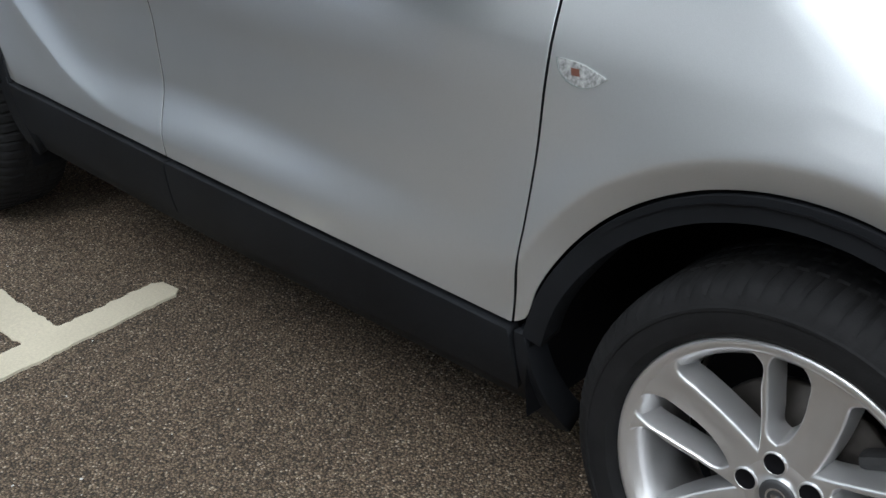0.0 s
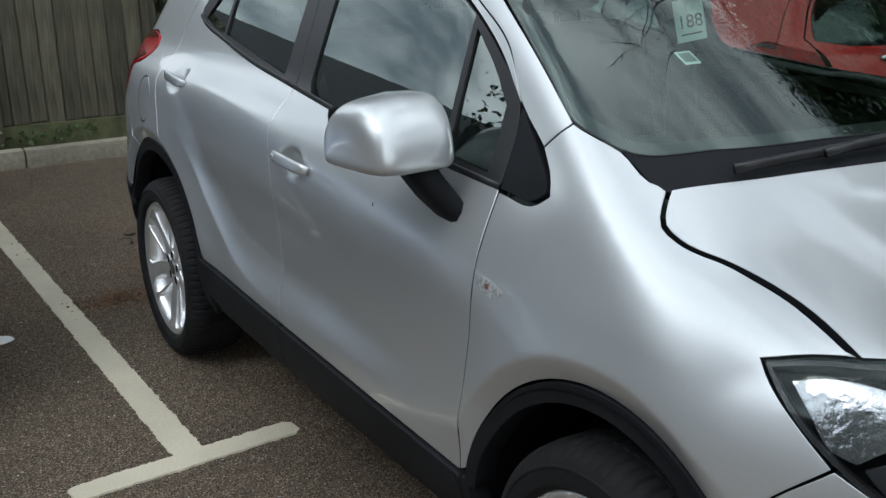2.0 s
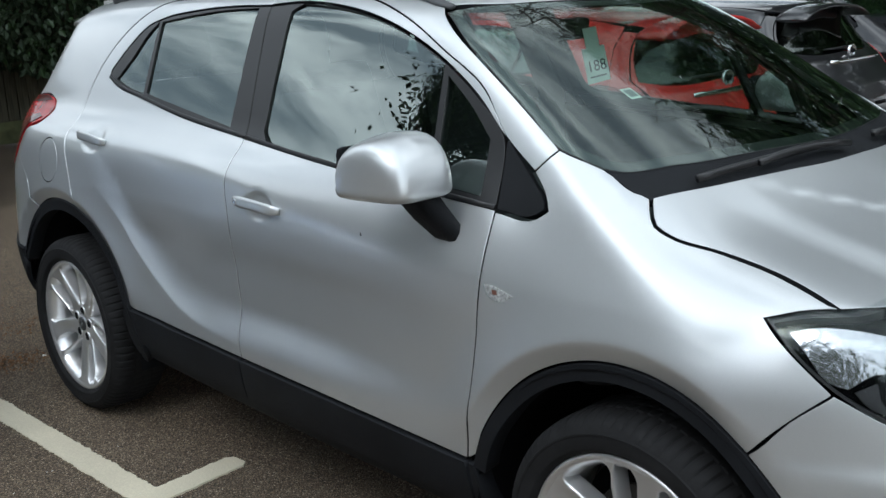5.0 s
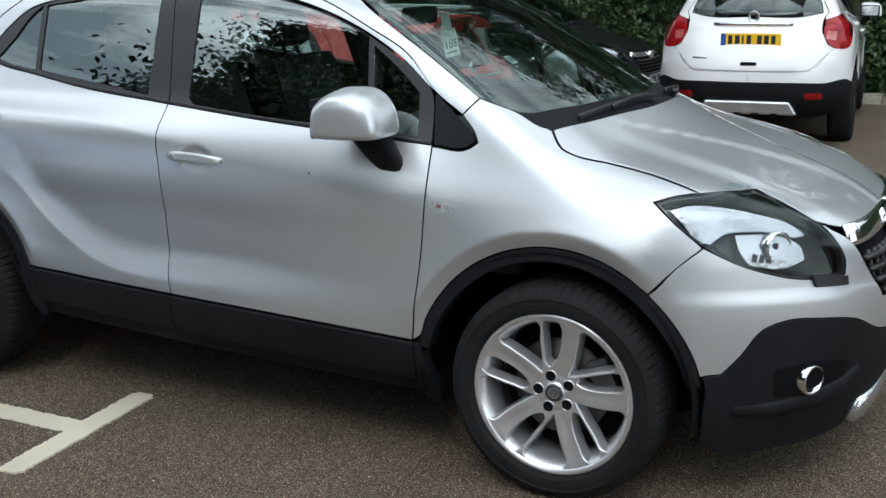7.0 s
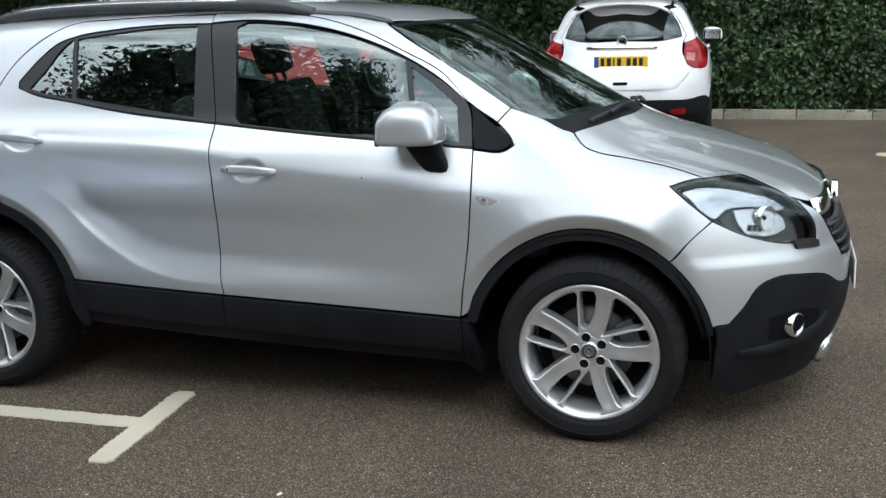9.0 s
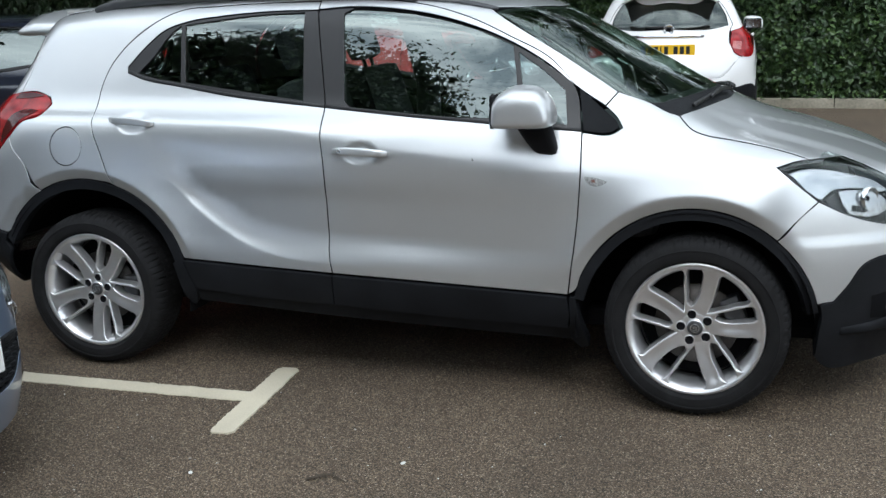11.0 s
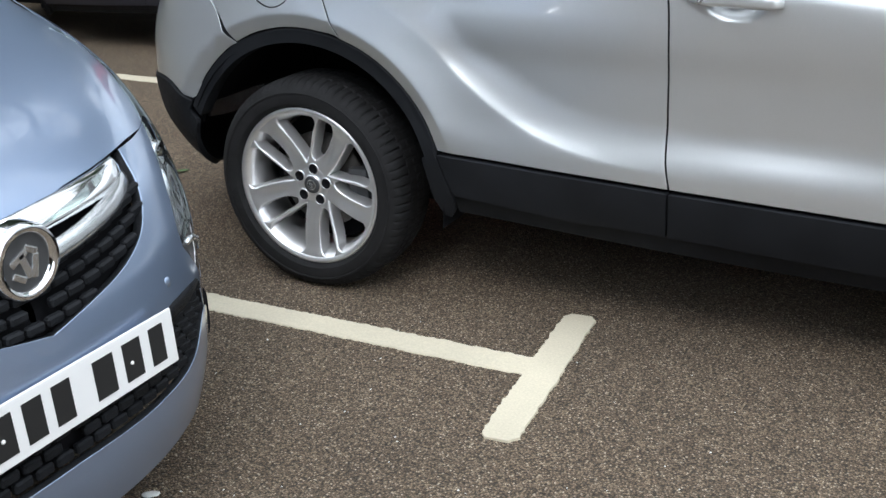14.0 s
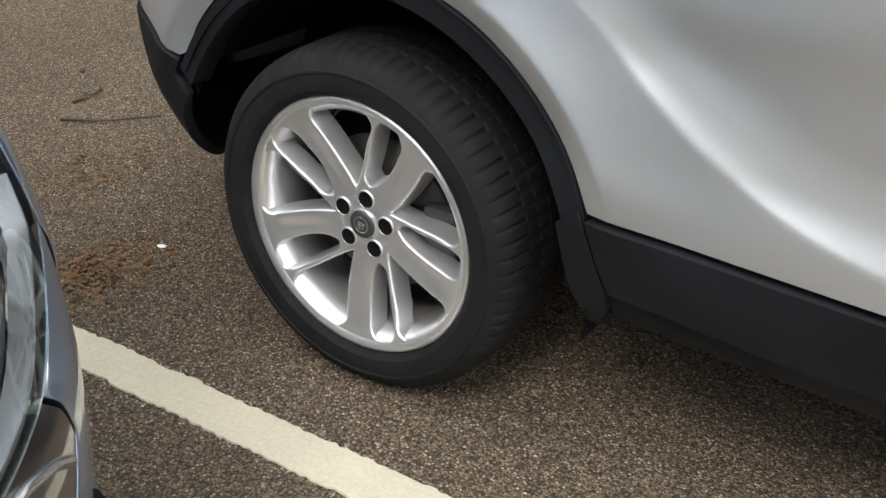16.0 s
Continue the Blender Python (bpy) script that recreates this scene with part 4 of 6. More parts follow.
        # bumper, front corner
        bumper = ([(.346, .750), (.408, .805)] + HEADLAMP[::-1][2:7] + [(.730, .790), (.680, .845), ("f", -.505, .832), ("f", -.47, .80), ("f", -.43, .71), ("f", -.385, .620), ("f", -.2, .604), ("f", 0, .600)]
                  + BUMPER_LINE + arc(fx, fz, .446, 76, 40, 6))
        P("front_bumper", FC, B.corner(FC, bumper), paint, gap=.0018, mirror=mir)
        low = BUMPER_LINE + [(.432, .40), (.425, .33), (.415, .23), (.45, .185), (.60, .178), ("f", -.48, .18), ("f", -.25, .18), ("f", 0, .18)]
        lb = P("bumper_cladding", FC, B.corner(FC, low), clad, off=.006, lip=.02, mirror=mir, label="black lower bumper")
        ridge = B.cast("side", [(.50, .330), (.60, .332), (.70, .352), (.765, .385), (.80, .43)])
        bar([(p[0], -p[1] if mir else p[1], p[2]) for p in ridge], [.03, .045, .05, .045, .02], [.03, .04, .045, .04, .02], (1, sgn, 0), "bumper_ridge", PLASTIC, lb)
        # no hollow here: a flat dark patch carries the recess shade as colour
        panel(B, "fog_recess", FC, B.corner(FC, [(.60, .455), (.70, .468), (.775, .455), (.765, .395), (.69, .362), (.60, .37)]), DARK, lb, off=.007, gap=0, lip=0, mirror=mir, step=.02)
        c = B.cast("side", [(.688, .412)])[0]
        v, f = lathe([(.010, .022), (.024, .012), (.036, -.010), (.040, -.020), (.045, -.016), (.046, .01)], 32)
        turn = Matrix.Rotation(radians(62), 3, "Z")
        place = lambda pts: [Vector((1, -1 if mir else 1, 1)) * (turn @ Vector(p) + Vector(c)) for p in pts]
        fog = mesh_object("fog_lamp", place(v), f if not mir else [g[::-1] for g in f], CHROME, lb, "round chrome-ringed fog lamp")
        v, f = lathe([(.0, .004), (.008, .006), (.010, .022)], 20)
        mesh_object("bulb_lens", place(v), f if not mir else [g[::-1] for g in f], REFLECTOR, fog)
        # grille half
        gr = [("f", -.505, .832), ("f", -.47, .80), ("f", -.43, .71), ("f", -.385, .620), ("f", -.2, .604), ("f", 0, .600), ("f", 0, .835), ("f", -.25, .838)]
        g = P("grille", FC, B.corner(FC, gr), DARK, off=-.035, gap=0, lip=0, mirror=mir, label="black honeycomb grille")
        for z0, y0 in ((.63, .36), (.665, .385), (.70, .405), (.735, .42)):
            q = B.cast("front", [(-y0 * t, z0) for t in np.linspace(0, 1, 9)])
            bar([(p[0] - .012, sgn * abs(p[1]), p[2]) for p in q], [.016] * 9, [.028] * 9, (1, 0, 0), "grille_slat", PLASTIC_SATIN, g)
        for n in range(9):
            y = -.02 - .045 * n
            q = B.cast("front", [(y, .612), (y, .68), (y, .75)])
            bar([(p[0] - .02, sgn * abs(p[1]), p[2]) for p in q], [.010] * 3, [.02] * 3, (1, 0, 0), "grille_rib", PLASTIC_SATIN, g)
        q = B.cast("front", [(-.46 * t, .800 + .004 * t) for t in np.linspace(0, 1, 9)])
        bar([(p[0] - .010, sgn * abs(p[1]), p[2]) for p in q], [.070] * 9, [.026] * 9, (1, 0, .35), "chrome_bar", CHROME, g, "broad chrome grille bar")
        # tail lamp, rear bumper corner
        RC = "rear_corner"
        tl = B.corner(RC, [(-3.045, .905), (-3.009, .929), (-2.933, 1.003), (-2.864, 1.065), (-2.783, 1.091), (-2.758, 1.129), (-2.776, 1.155), (-2.855, 1.178), (-2.95, 1.172), ("f", -.60, 1.13), ("f", -.60, 1.02), ("f", -.64, .93), ("f", -.70, .895)])
        tlo = P("tail_lamp", RC, tl, REDLENS, off=.004, gap=.002, lip=.02, mirror=mir, label="red and clear tail lamp", step=.02)
        panel(B, "clear_section", RC, B.corner(RC, [("f", -.625, 1.04), ("f", -.615, .97), ("f", -.70, .955), ("f", -.705, 1.03)]), PINKLENS, tlo, off=.0065, gap=0, lip=0, mirror=mir, step=.02)
        panel(B, "smoked_cap", RC, B.corner(RC, [(-2.795, 1.160), (-2.855, 1.174), (-2.94, 1.169), (-2.955, 1.146), (-2.87, 1.152)]), REDDARK, tlo, off=.0065, gap=0, lip=0, mirror=mir, step=.02)
        panel(B, "smoked_section", RC, B.corner(RC, [(-2.80, 1.100), (-2.862, 1.073), (-2.93, 1.011), (-2.985, .960), (-2.985, 1.015), (-2.945, 1.078), (-2.88, 1.104)]), REDDARK, tlo, off=.0065, gap=0, lip=0, mirror=mir, step=.02)
        P("rear_pillar", RC, B.corner(RC, [(-2.872, 1.468), (-2.882, 1.38), (-2.907, 1.27), (-2.935, 1.178), ("f", -.60, 1.135), ("f", -.60, 1.15), ("f", -.624, 1.20), ("f", -.505, 1.40), ("f", -.445, 1.455)]), paint, mirror=mir, gap=.001)
        rb = ([(-2.930, .977), (-2.852, .875), (-2.783, .762)] + arc(rx, rz, .488, -31, -60, 5) + [(-2.988, .572), (-3.05, .60), ("f", -.62, .595), ("f", -.45, .60), ("f", 0, .60), ("f", 0, .69), ("f", -.5, .70), ("f", -.70, .885),
              (-3.043, .903), (-3.009, .926), (-2.936, .998)])
        P("rear_bumper", RC, B.corner(RC, rb), paint, gap=.0014, mirror=mir, step=.022)
        rbk = arc(rx, rz, .488, -62, -66, 2) + arc(rx, rz, .446, -68, -88, 5) + [("f", -.60, .29), ("f", -.50, .265), ("f", -.25, .25), ("f", .008, .24), ("f", .008, .30), ("f", .008, .36), ("f", .008, .42), ("f", .008, .48), ("f", .008, .54), ("f", .008, .596), ("f", -.45, .596), ("f", -.62, .591), (-3.05, .596), (-2.988, .568)]
        rk = P("rear_bumper_cladding", RC, B.corner(RC, rbk), clad, off=.008, lip=.02, mirror=mir, label="black lower rear bumper")
        panel(B, "reflector", "rear", [(-.62, .46), (-.62, .51), (-.48, .51), (-.48, .46)], REDLENS, rk, off=.012, gap=0, lip=.004, mirror=mir, step=.03)
        # black sheet added behind the panels so gaps read dark, not see-through; wheel wells
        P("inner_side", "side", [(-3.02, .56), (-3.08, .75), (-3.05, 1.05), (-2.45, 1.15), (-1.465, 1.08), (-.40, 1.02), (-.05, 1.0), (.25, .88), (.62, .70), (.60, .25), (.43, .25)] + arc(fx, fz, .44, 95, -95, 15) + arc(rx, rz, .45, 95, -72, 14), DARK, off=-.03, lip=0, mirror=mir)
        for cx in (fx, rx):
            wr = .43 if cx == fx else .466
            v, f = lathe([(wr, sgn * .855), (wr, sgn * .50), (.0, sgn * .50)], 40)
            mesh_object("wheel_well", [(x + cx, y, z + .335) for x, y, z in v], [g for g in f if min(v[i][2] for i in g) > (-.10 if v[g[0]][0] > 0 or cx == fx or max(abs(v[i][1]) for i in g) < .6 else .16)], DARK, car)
        wheel(car, (0, sgn * .84, .335), mir, turn=0)
        wheel(car, (-2.555, sgn * .84, .335), mir, turn=22)
        mirror_pod(car, paint, sgn)
        # roof rail
        if not rails:
            continue
        xs = np.linspace(-2.66, -1.15, 15)
        rail = []
        for i, x in enumerate(xs):
            q = B.cast("top", [(x, -.492)])[0]
            t = i / 14
            lift = .052 * (1 - abs(2 * t - 1) ** 6) + .006
            rail.append((q[0], sgn * (abs(q[1])), q[2] + lift * .50))
        rr = bar(rail, [.05] * 15, [.030] + [.044] * 12 + [.042, .03], (0, sgn * .35, 1), "roof_rail", RAILGREY, car, "dark grey roof rail with pale top strip")
        bar([(x, y + sgn * .004, z + .019) for x, y, z in rail[1:12]], [.034] * 11, [.012] * 11, (0, sgn * .5, 1), "rail_strip", CHROMEDULL, rr)
    for sgn in (-1, 1):
        q = B.cast("top", [(x, -.486 - .03 * ramp(x, -1.0, -.82)) for x in np.linspace(-1.20, -.815, 8)])
        bar([(p[0], sgn * abs(p[1]), p[2] + .002) for p in q], [.030] * 7 + [.020], [.012] * 8, (0, sgn * .35, 1), "roof_moulding", RAILGREY, car, "dark grey roof ditch moulding")
    # bonnet, screen, roof, tailgate
    hood_line = [(-.091, 1.090), (-.072, 1.072), (-.040, 1.046), (-.001, 1.030), (.107, 1.007), (.244, .980), (.31, .9635), (.352, .9515), (.374, .944), (.40, .9445), (.49, .932), (.603, .890), (.660, .855)]
    edge = [(float(q[0]), float(q[1])) for q in B.cast("side", hood_line)] + [(.715, -.475), (.775, -.34), (.815, -.18), (.828, 0)]
    rear_edge = [(.062, 0), (.055, -.15), (.030, -.28), (-.015, -.449), (-.055, -.56)]
    right = edge
    outline = right + [(x, -y) for x, y in right[::-1][1:]] + [(x, -y) for x, y in rear_edge[::-1]] + rear_edge[1:]
    P("bonnet", "top", outline, paint, label="bonnet with two raised creases")
    # windscreen: pane, black border, cowl
    ws_r = [(float(q[0]), float(q[1])) for q in B.cast("side", [(-.817, 1.479), (-.68, 1.405), (-.545, 1.325), (-.42, 1.248), (-.311, 1.182), (-.25, 1.160), (-.205, 1.143)])]
    low = [(-.116, -.503), (-.04, -.263), (-.005, 0)]
    up = [(-.64, 0), (-.683, -.255), (-.745, -.413)]
    outer = ws_r + low + [(x, -y) for x, y in low[::-1][1:]] + [(x, -y) for x, y in ws_r[::-1]] + [(x, -y) for x, y in up[::-1]] + up[1:]
    outer = [p for i, p in enumerate(outer) if p not in outer[:i]]
    hole = [tuple(p) for p in shrink(smooth_loop(outer, .04), .028)]
    ws = panel(GLASSHOUSE, "windscreen", "top", outer, SCREEN, car, off=-.003, gap=.002, lip=0, label="raked windscreen", step=.05)
    panel(B, "screen_border", "top", outer, PLASTIC_SATIN, ws, holes=[hole], off=-.0045, gap=0, lip=0, step=.04)
    cowl_r = [(float(q[0]), float(q[1])) for q in B.cast("side", [(-.205, 1.143), (-.165, 1.122), (-.125, 1.102), (-.091, 1.090)])] + rear_edge[::-1]
    cowl = cowl_r + [(x, -y) for x, y in cowl_r[::-1][1:]] + [(x, -y) for x, y in low] + low[::-1][1:]
    P("cowl", "top", cowl, PLASTIC, off=-.006, lip=.02, gap=-.002, label="black plastic scuttle panel below the windscreen")
    for xa, ya, xb, yb, ax, ay in ((-.052, -.53, .026, -.08, .045, -.03), (.030, .14, -.045, .56, .050, .20)):
        q = B.cast("top", [(xa + (xb - xa) * t + .012 * math.sin(math.pi * t), ya + (yb - ya) * t) for t in np.linspace(0, 1, 10)])
        w = bar([(p[0], p[1], p[2] + .014) for p in q], [.013] * 10, [.018] * 10, (0, 0, 1), "wiper", PLASTIC_SATIN, car, "black windscreen wiper")
        ex, ey = xa * .62 + xb * .38 + .022, ya * .62 + yb * .38
        if ay > 0:
            ex, ey = xa * .38 + xb * .62 + .022, ya * .38 + yb * .62
        q = B.cast("top", [(ax + (ex - ax) * t, ay + (ey - ay) * t) for t in np.linspace(0, 1, 6)])
        bar([(p[0], p[1], p[2] + .018 + .006 * math.sin(i * .6)) for i, p in enumerate(q)], [.026, .022, .019, .016, .014, .012], [.016] * 6, (0, 0, 1), "wiper_arm", PLASTIC_SATIN, w)
    top_r = [(-.645, -.002), (-.688, -.255), (-.750, -.413), (-.83, -.50), (-.90, -.475), (-1.2, -.47), (-1.8, -.47), (-2.4, -.47), (-2.85, -.46)]
    roof = top_r + [(-2.97, -.30), (-3.0, 0), (-2.97, .30)] + [(x, -y) for x, y in top_r[::-1]]
    P("roof", "top", roof[:-1], paint, gap=.001)
    gate = [("f", 0, .695), ("f", -.5, .705), ("f", -.69, .88), ("f", -.625, .93), ("f", -.59, 1.02), ("f", -.59, 1.14), ("f", -.62, 1.20)]
    g_r = [(y, z) for _, y, z in gate] + [(-.50, 1.40), (-.44, 1.455), (0, 1.475)]
    gate_outline = g_r + [(-y, z) for y, z in g_r[::-1][1:-1]]
    glass = [(0, 1.16), (-.46, 1.165), (-.575, 1.19), (-.555, 1.27), (-.47, 1.42), (-.40, 1.445), (0, 1.46)]
    glass = glass + [(-y, z) for y, z in glass[::-1][1:-1]]
    P("tail_panel", "rear", [(-.68, .64), (-.73, .78), (-.72, .90), (-.64, .94), (-.61, 1.02), (.61, 1.02), (.64, .94), (.72, .90), (.73, .78), (.68, .64)], paint, off=-.012, lip=0)
    tg = P("tailgate", "rear", gate_outline, paint, holes=[glass], label="tailgate with rear window")
    panel(B, "rear_window", "rear", glass, PRIVACY, tg, off=-.004, gap=.003, lip=0, step=.05)
    sp = B.cast("top", [(-2.93, y) for y in np.linspace(-.46, .46, 11)])
    bar([(p[0] - .08, p[1], p[2] + .004) for p in sp], [.24] * 11, [.03] * 11, (0, 0, 1), "spoiler", paint, tg)
    if full:
        q = B.cast("rear", [(y, 1.095) for y in np.linspace(-.34, .34, 9)])
        bar([(p[0] - .012, p[1], p[2]) for p in q], [.03] * 9, [.022] * 9, (-1, 0, 0), "trim_bar", CHROME, tg, "chrome strip above the plate")
        q = B.cast("rear", [(0, .95), (0, 1.13)])
        pl = plate(tg, Matrix.Translation((q[0][0] - .016, 0, 0.965)) @ Matrix.Rotation(radians(-90), 4, "Z"), rear_bars, "yellow number plate with dark bars and a blue strip", PLATEYELLOW)
        bm = bmesh.new()
        box(bm, -.258, -.215, -.0016, .001, -.052, .052, 0, Matrix.Translation((q[0][0] - .016, 0, 0.965)) @ Matrix.Rotation(radians(-90), 4, "Z"))
        part("blue_strip", bm, EUROBLUE, pl)
        v, f = lathe([(.0, -.008), (.040, -.008), (.046, -.016), (.052, -.012), (.053, .0)], 28)
        r = Matrix.Rotation(radians(-90), 3, "Z")
        bd = mesh_object("badge", [r @ Vector(p) + Vector((q[1][0] + .004, 0, 1.16)) for p in v], f, CHROMEDULL, tg, "round chrome badge")
        bm = bmesh.new()
        box(bm, q[1][0] - .016, q[1][0] - .006, -.022, .022, 1.145, 1.175, .01)
        part("badge_field", bm, DARK, bd)
        q = B.cast("rear", [(y, 1.185) for y in np.linspace(-.02, .24, 7)])
        bar([(p[0] - .02, p[1], p[2]) for p in q], [.03, .024, .02, .02, .018, .016, .012], [.03] * 7, (-1, 0, 0), "rear_wiper", PLASTIC_SATIN, tg)
        q = B.cast("rear", [(y, .805) for y in np.linspace(.37, .50, 6)])
        bar([(p[0] - .002, p[1], p[2]) for p in q], [.016] * 6, [.006] * 6, (-1, 0, 0), "lettering_bar", CHROMEDULL, tg)
        x = B.cast("rear", [(0, .74)])[0][0]
        bm = bmesh.new()
        box(bm, x - .006, x + .02, -.07, .07, .745, .775, .008)
        part("grab_slot", bm, DARK, tg)
        x = B.cast("rear", [(0, .45)])[0][0]
        bm = bmesh.new()
        box(bm, x - .020, x + .10, -.43, .43, .315, .435, .018)
        for v in bm.verts:
            v.co.y *= 1 - .14 * ramp(v.co.z, .33, .43)
        sk = part("skid_plate", bm, CHROMEDULL, car, "silver rear skid plate")
        for y in (-.24, -.08, .08, .24):
            bm = bmesh.new()
            box(bm, x - .0225, x + .01, y - .03, y + .03, .318, .332, .003)
            part("slot", bm, DARK, sk)
        q = B.cast("front", [(-.38 + .76 * t, .25) for t in np.linspace(0, 1, 9)])
        bar([(p[0] + .012, p[1], p[2]) for p in q], [.10] * 9, [.05] * 9, (1, 0, -.3), "front_skid_plate", CHROMEDULL, car, "silver front skid plate")
        x = B.cast("front", [(0, .50)])[0][0]
        plate(car, Matrix.Translation((x + .018, 0, .52)) @ Matrix.Rotation(radians(90), 4, "Z"), [(-.21, .04), (-.15, .04), (-.09, .04), (.02, .04), (.08, .04), (.14, .04)], "white number plate with dark bars", PLATEWHITE)
        v, f = lathe([(.0, -.02), (.048, -.02), (.056, -.026), (.062, -.02), (.062, .0)], 28)
        r = Matrix.Rotation(radians(90), 3, "Z")
        x = B.cast("front", [(0, .775)])[0][0]
        mesh_object("front_badge", [r @ Vector(p) + Vector((x - .018, 0, .775)) for p in v], f, CHROME, car, "round chrome badge")
    # floor and cabin
    bm = bmesh.new()
    box(bm, -2.80, .55, -.60, .60, .24, .32, .03)
    box(bm, -2.85, -.55, -.66, .66, .32, .42, .02)
    box(bm, .18, .55, -.60, .60, .3, .80, .05)
    part("floor_pan", bm, DARK, car)
    bm = bmesh.new()
    box(bm, -.62, -.16, -.70, .70, .62, .985, .07)
    box(bm, -.30, .06, -.62, .62, .85, 1.03, .05)
    box(bm, -.66, -.40, -.56, -.18, .90, 1.06, .05)
    part("dashboard", bm, DASH, car, "dark grey dashboard", True)
    for y in (-.36, .36):
        seat(car, -1.28, y)
    seat(car, -2.12, 0, 1.2)
    v, f = lathe([(.155 + .018 * math.cos(a), .018 * math.sin(a)) for a in np.linspace(0, 2 * math.pi, 9)], 32)
    st = Matrix.Translation((-.76, -.36, .93)) @ Matrix.Rotation(radians(24), 4, "Y") @ Matrix.Rotation(radians(90), 4, "Z")
    sw = mesh_object("steering_wheel", [st @ Vector(p) for p in v], f, DASH, car, "black steering wheel")
    bm = bmesh.new()
    box(bm, -.14, .14, -.02, .03, -.03, .03, .01, st)
    box(bm, -.06, .06, -.02, .03, -.11, .06, .02, st)
    part("wheel_boss", bm, DASH, sw)
    bm = bmesh.new()
    box(bm, -.90, -.86, -.115, .115, 1.365, 1.43, .015)
    part("interior_mirror", bm, DASH, car)
    for sgn in (-1, 1):
        bar([(-1.52, sgn * .70, .6), (-1.52, sgn * .70, 1.1), (-1.56, sgn * .60, 1.34), (-1.58, sgn * .52, 1.47)], [.14, .13, .10, .09], [.03] * 4, (0, sgn, 0), "inner_pillar", DASH, car)
    bm = bmesh.new()
    box(bm, -2.85, -.90, -.46, .46, 1.50, 1.52, .008)
    part("headlining", bm, material_headlining(), car)
    return car


LINERS = []


def material_headlining():
    if not LINERS:
        LINERS.append(material("grey_headlining", (.35, .35, .34), .95))
    return LINERS[0]


# ---- ground and markings ----


def ground():
    verts, faces = [], []
    xs = [-600, -60, -20] + [x * 1.0 for x in range(-12, 13)] + [20, 60, 600]
    for x in xs:
        for y in xs:
            verts.append((x, y, 0))
    n = len(xs)
    for i in range(n - 1):
        for j in range(n - 1):
            faces.append((i * n + j, (i + 1) * n + j, (i + 1) * n + j + 1, i * n + j + 1))
    return tagged(mesh_object("ground", verts, faces, ASPHALT), "brown-grey asphalt car park surface", "ground", kind="structure")


ground()


def painted_line(x0, y0, x1, y1, width, label="worn cream painted parking bay line", seed=1, round_end=False, top=.004):
    """A thick painted stripe with slightly ragged edges."""
    rnd = random.Random(seed)
    a, b = Vector((x0, y0, 0)), Vector((x1, y1, 0))
    L = (b - a).length
    d = (b - a) / L
    s = Vector((-d.y, d.x, 0))
    n = max(4, int(L / .012))
    verts, faces = [], []
    for i in range(n + 1):
        t = i / n
        p = a + d * (L * t)
        taper = 1.0
        if round_end:
            taper = min(1.0, (min(t, 1 - t) * L / .03 + .35)) ** .5
        l, r = (width / 2 * taper + rnd.uniform(-.0048, .0026) + .0014 * math.sin(i * .37 + seed + 2 * side) for side in range(2))
        for q, z in ((p - s * (r + .001), 0), (p - s * r, top), (p + s * l, top), (p + s * (l + .001), 0)):
            verts.append((q.x, q.y, z))
    for i in range(n):
        for j in range(3):
            k = i * 4 + j
            faces.append((k, k + 1, k + 5, k + 4))
    faces += [(0, 1, 2, 3), (n * 4 + 3, n * 4 + 2, n * 4 + 1, n * 4)]
    ob = mesh_object("bay_line", verts, faces, LINE, smooth=False)
    bm = bmesh.new()
    bm.from_mesh(ob.data)
    bmesh.ops.recalc_face_normals(bm, faces=bm.faces[:])
    bm.to_mesh(ob.data)
    bm.free()
    return tagged(ob, label, "road marking", "bay lines", "structure")
painted_line(-1.702, -.735, -1.640, -1.455, .098, seed=2, round_end=True, top=.0062)
painted_line(-1.695, -1.084, -6.3, -1.16, .10, seed=3, top=.0035)
painted_line(-1.80, 1.25, -6.3, 1.22, .10, seed=4)
painted_line(-1.745, .90, -1.755, 1.60, .10, seed=5, round_end=True, top=.0062)
painted_line(-1.80, -3.50, -6.3, -3.55, .10, seed=6)

BARS6 = [(-.195, .036), (-.135, .040), (-.075, .014), (-.035, .038), (.055, .040), (.115, .040), (.175, .036)]
silver = compact_suv("silver_suv", SILVER, "silver compact SUV with black cladding, parked in a bay", Matrix(), "parked cars", BARS6)


def repainted(name, label, at, paint, clad=None, rails=True):
    """Another car of the same shape in another colour, sharing the meshes."""
    car = copy_thing(silver, Matrix())
    car.name = name
    tagged(car, label)
    for o in list(car.children_recursive):
        kind = o.name.split(".")[0]
        if not rails and kind in ("roof_rail", "rail_strip", "roof_moulding"):
            bpy.data.objects.remove(o)
            continue
        slot = o.material_slots[0]
        swap = paint if slot.material == SILVER else clad if clad and "cladding" in kind else None
        if swap:
            slot.link = "OBJECT"
            slot.material = swap
            if o.get("label") and kind.endswith("cladding"):
                o["label"] = "painted lower panel"
    car.matrix_world = at
    return car


def hatchback(name, paint, label, at, length, height):
    """A lower hatchback: body-coloured sills, no rails."""
    car = repainted(name, label, at @ Matrix.Diagonal((length / 4.28, .98, height / 1.60, 1)), paint, paint, False)
    for o in car.children_recursive:
        if o.name.split(".")[0] == "number_plate" and o.parent.name.startswith("tailgate"):
            o.location = (-.10, 0, -.44)
    for o in car.children:
        if o.name.split(".")[0] == "wheel":
            t = o.matrix_local.translation.copy()
            up = 1.60 / height
            o.matrix_local = Matrix.Translation((t.x, t.y, .335 * up)) @ Matrix.Diagonal((4.28 / length, 1, up, 1)) @ Matrix.Translation(-t) @ o.matrix_local
    return car


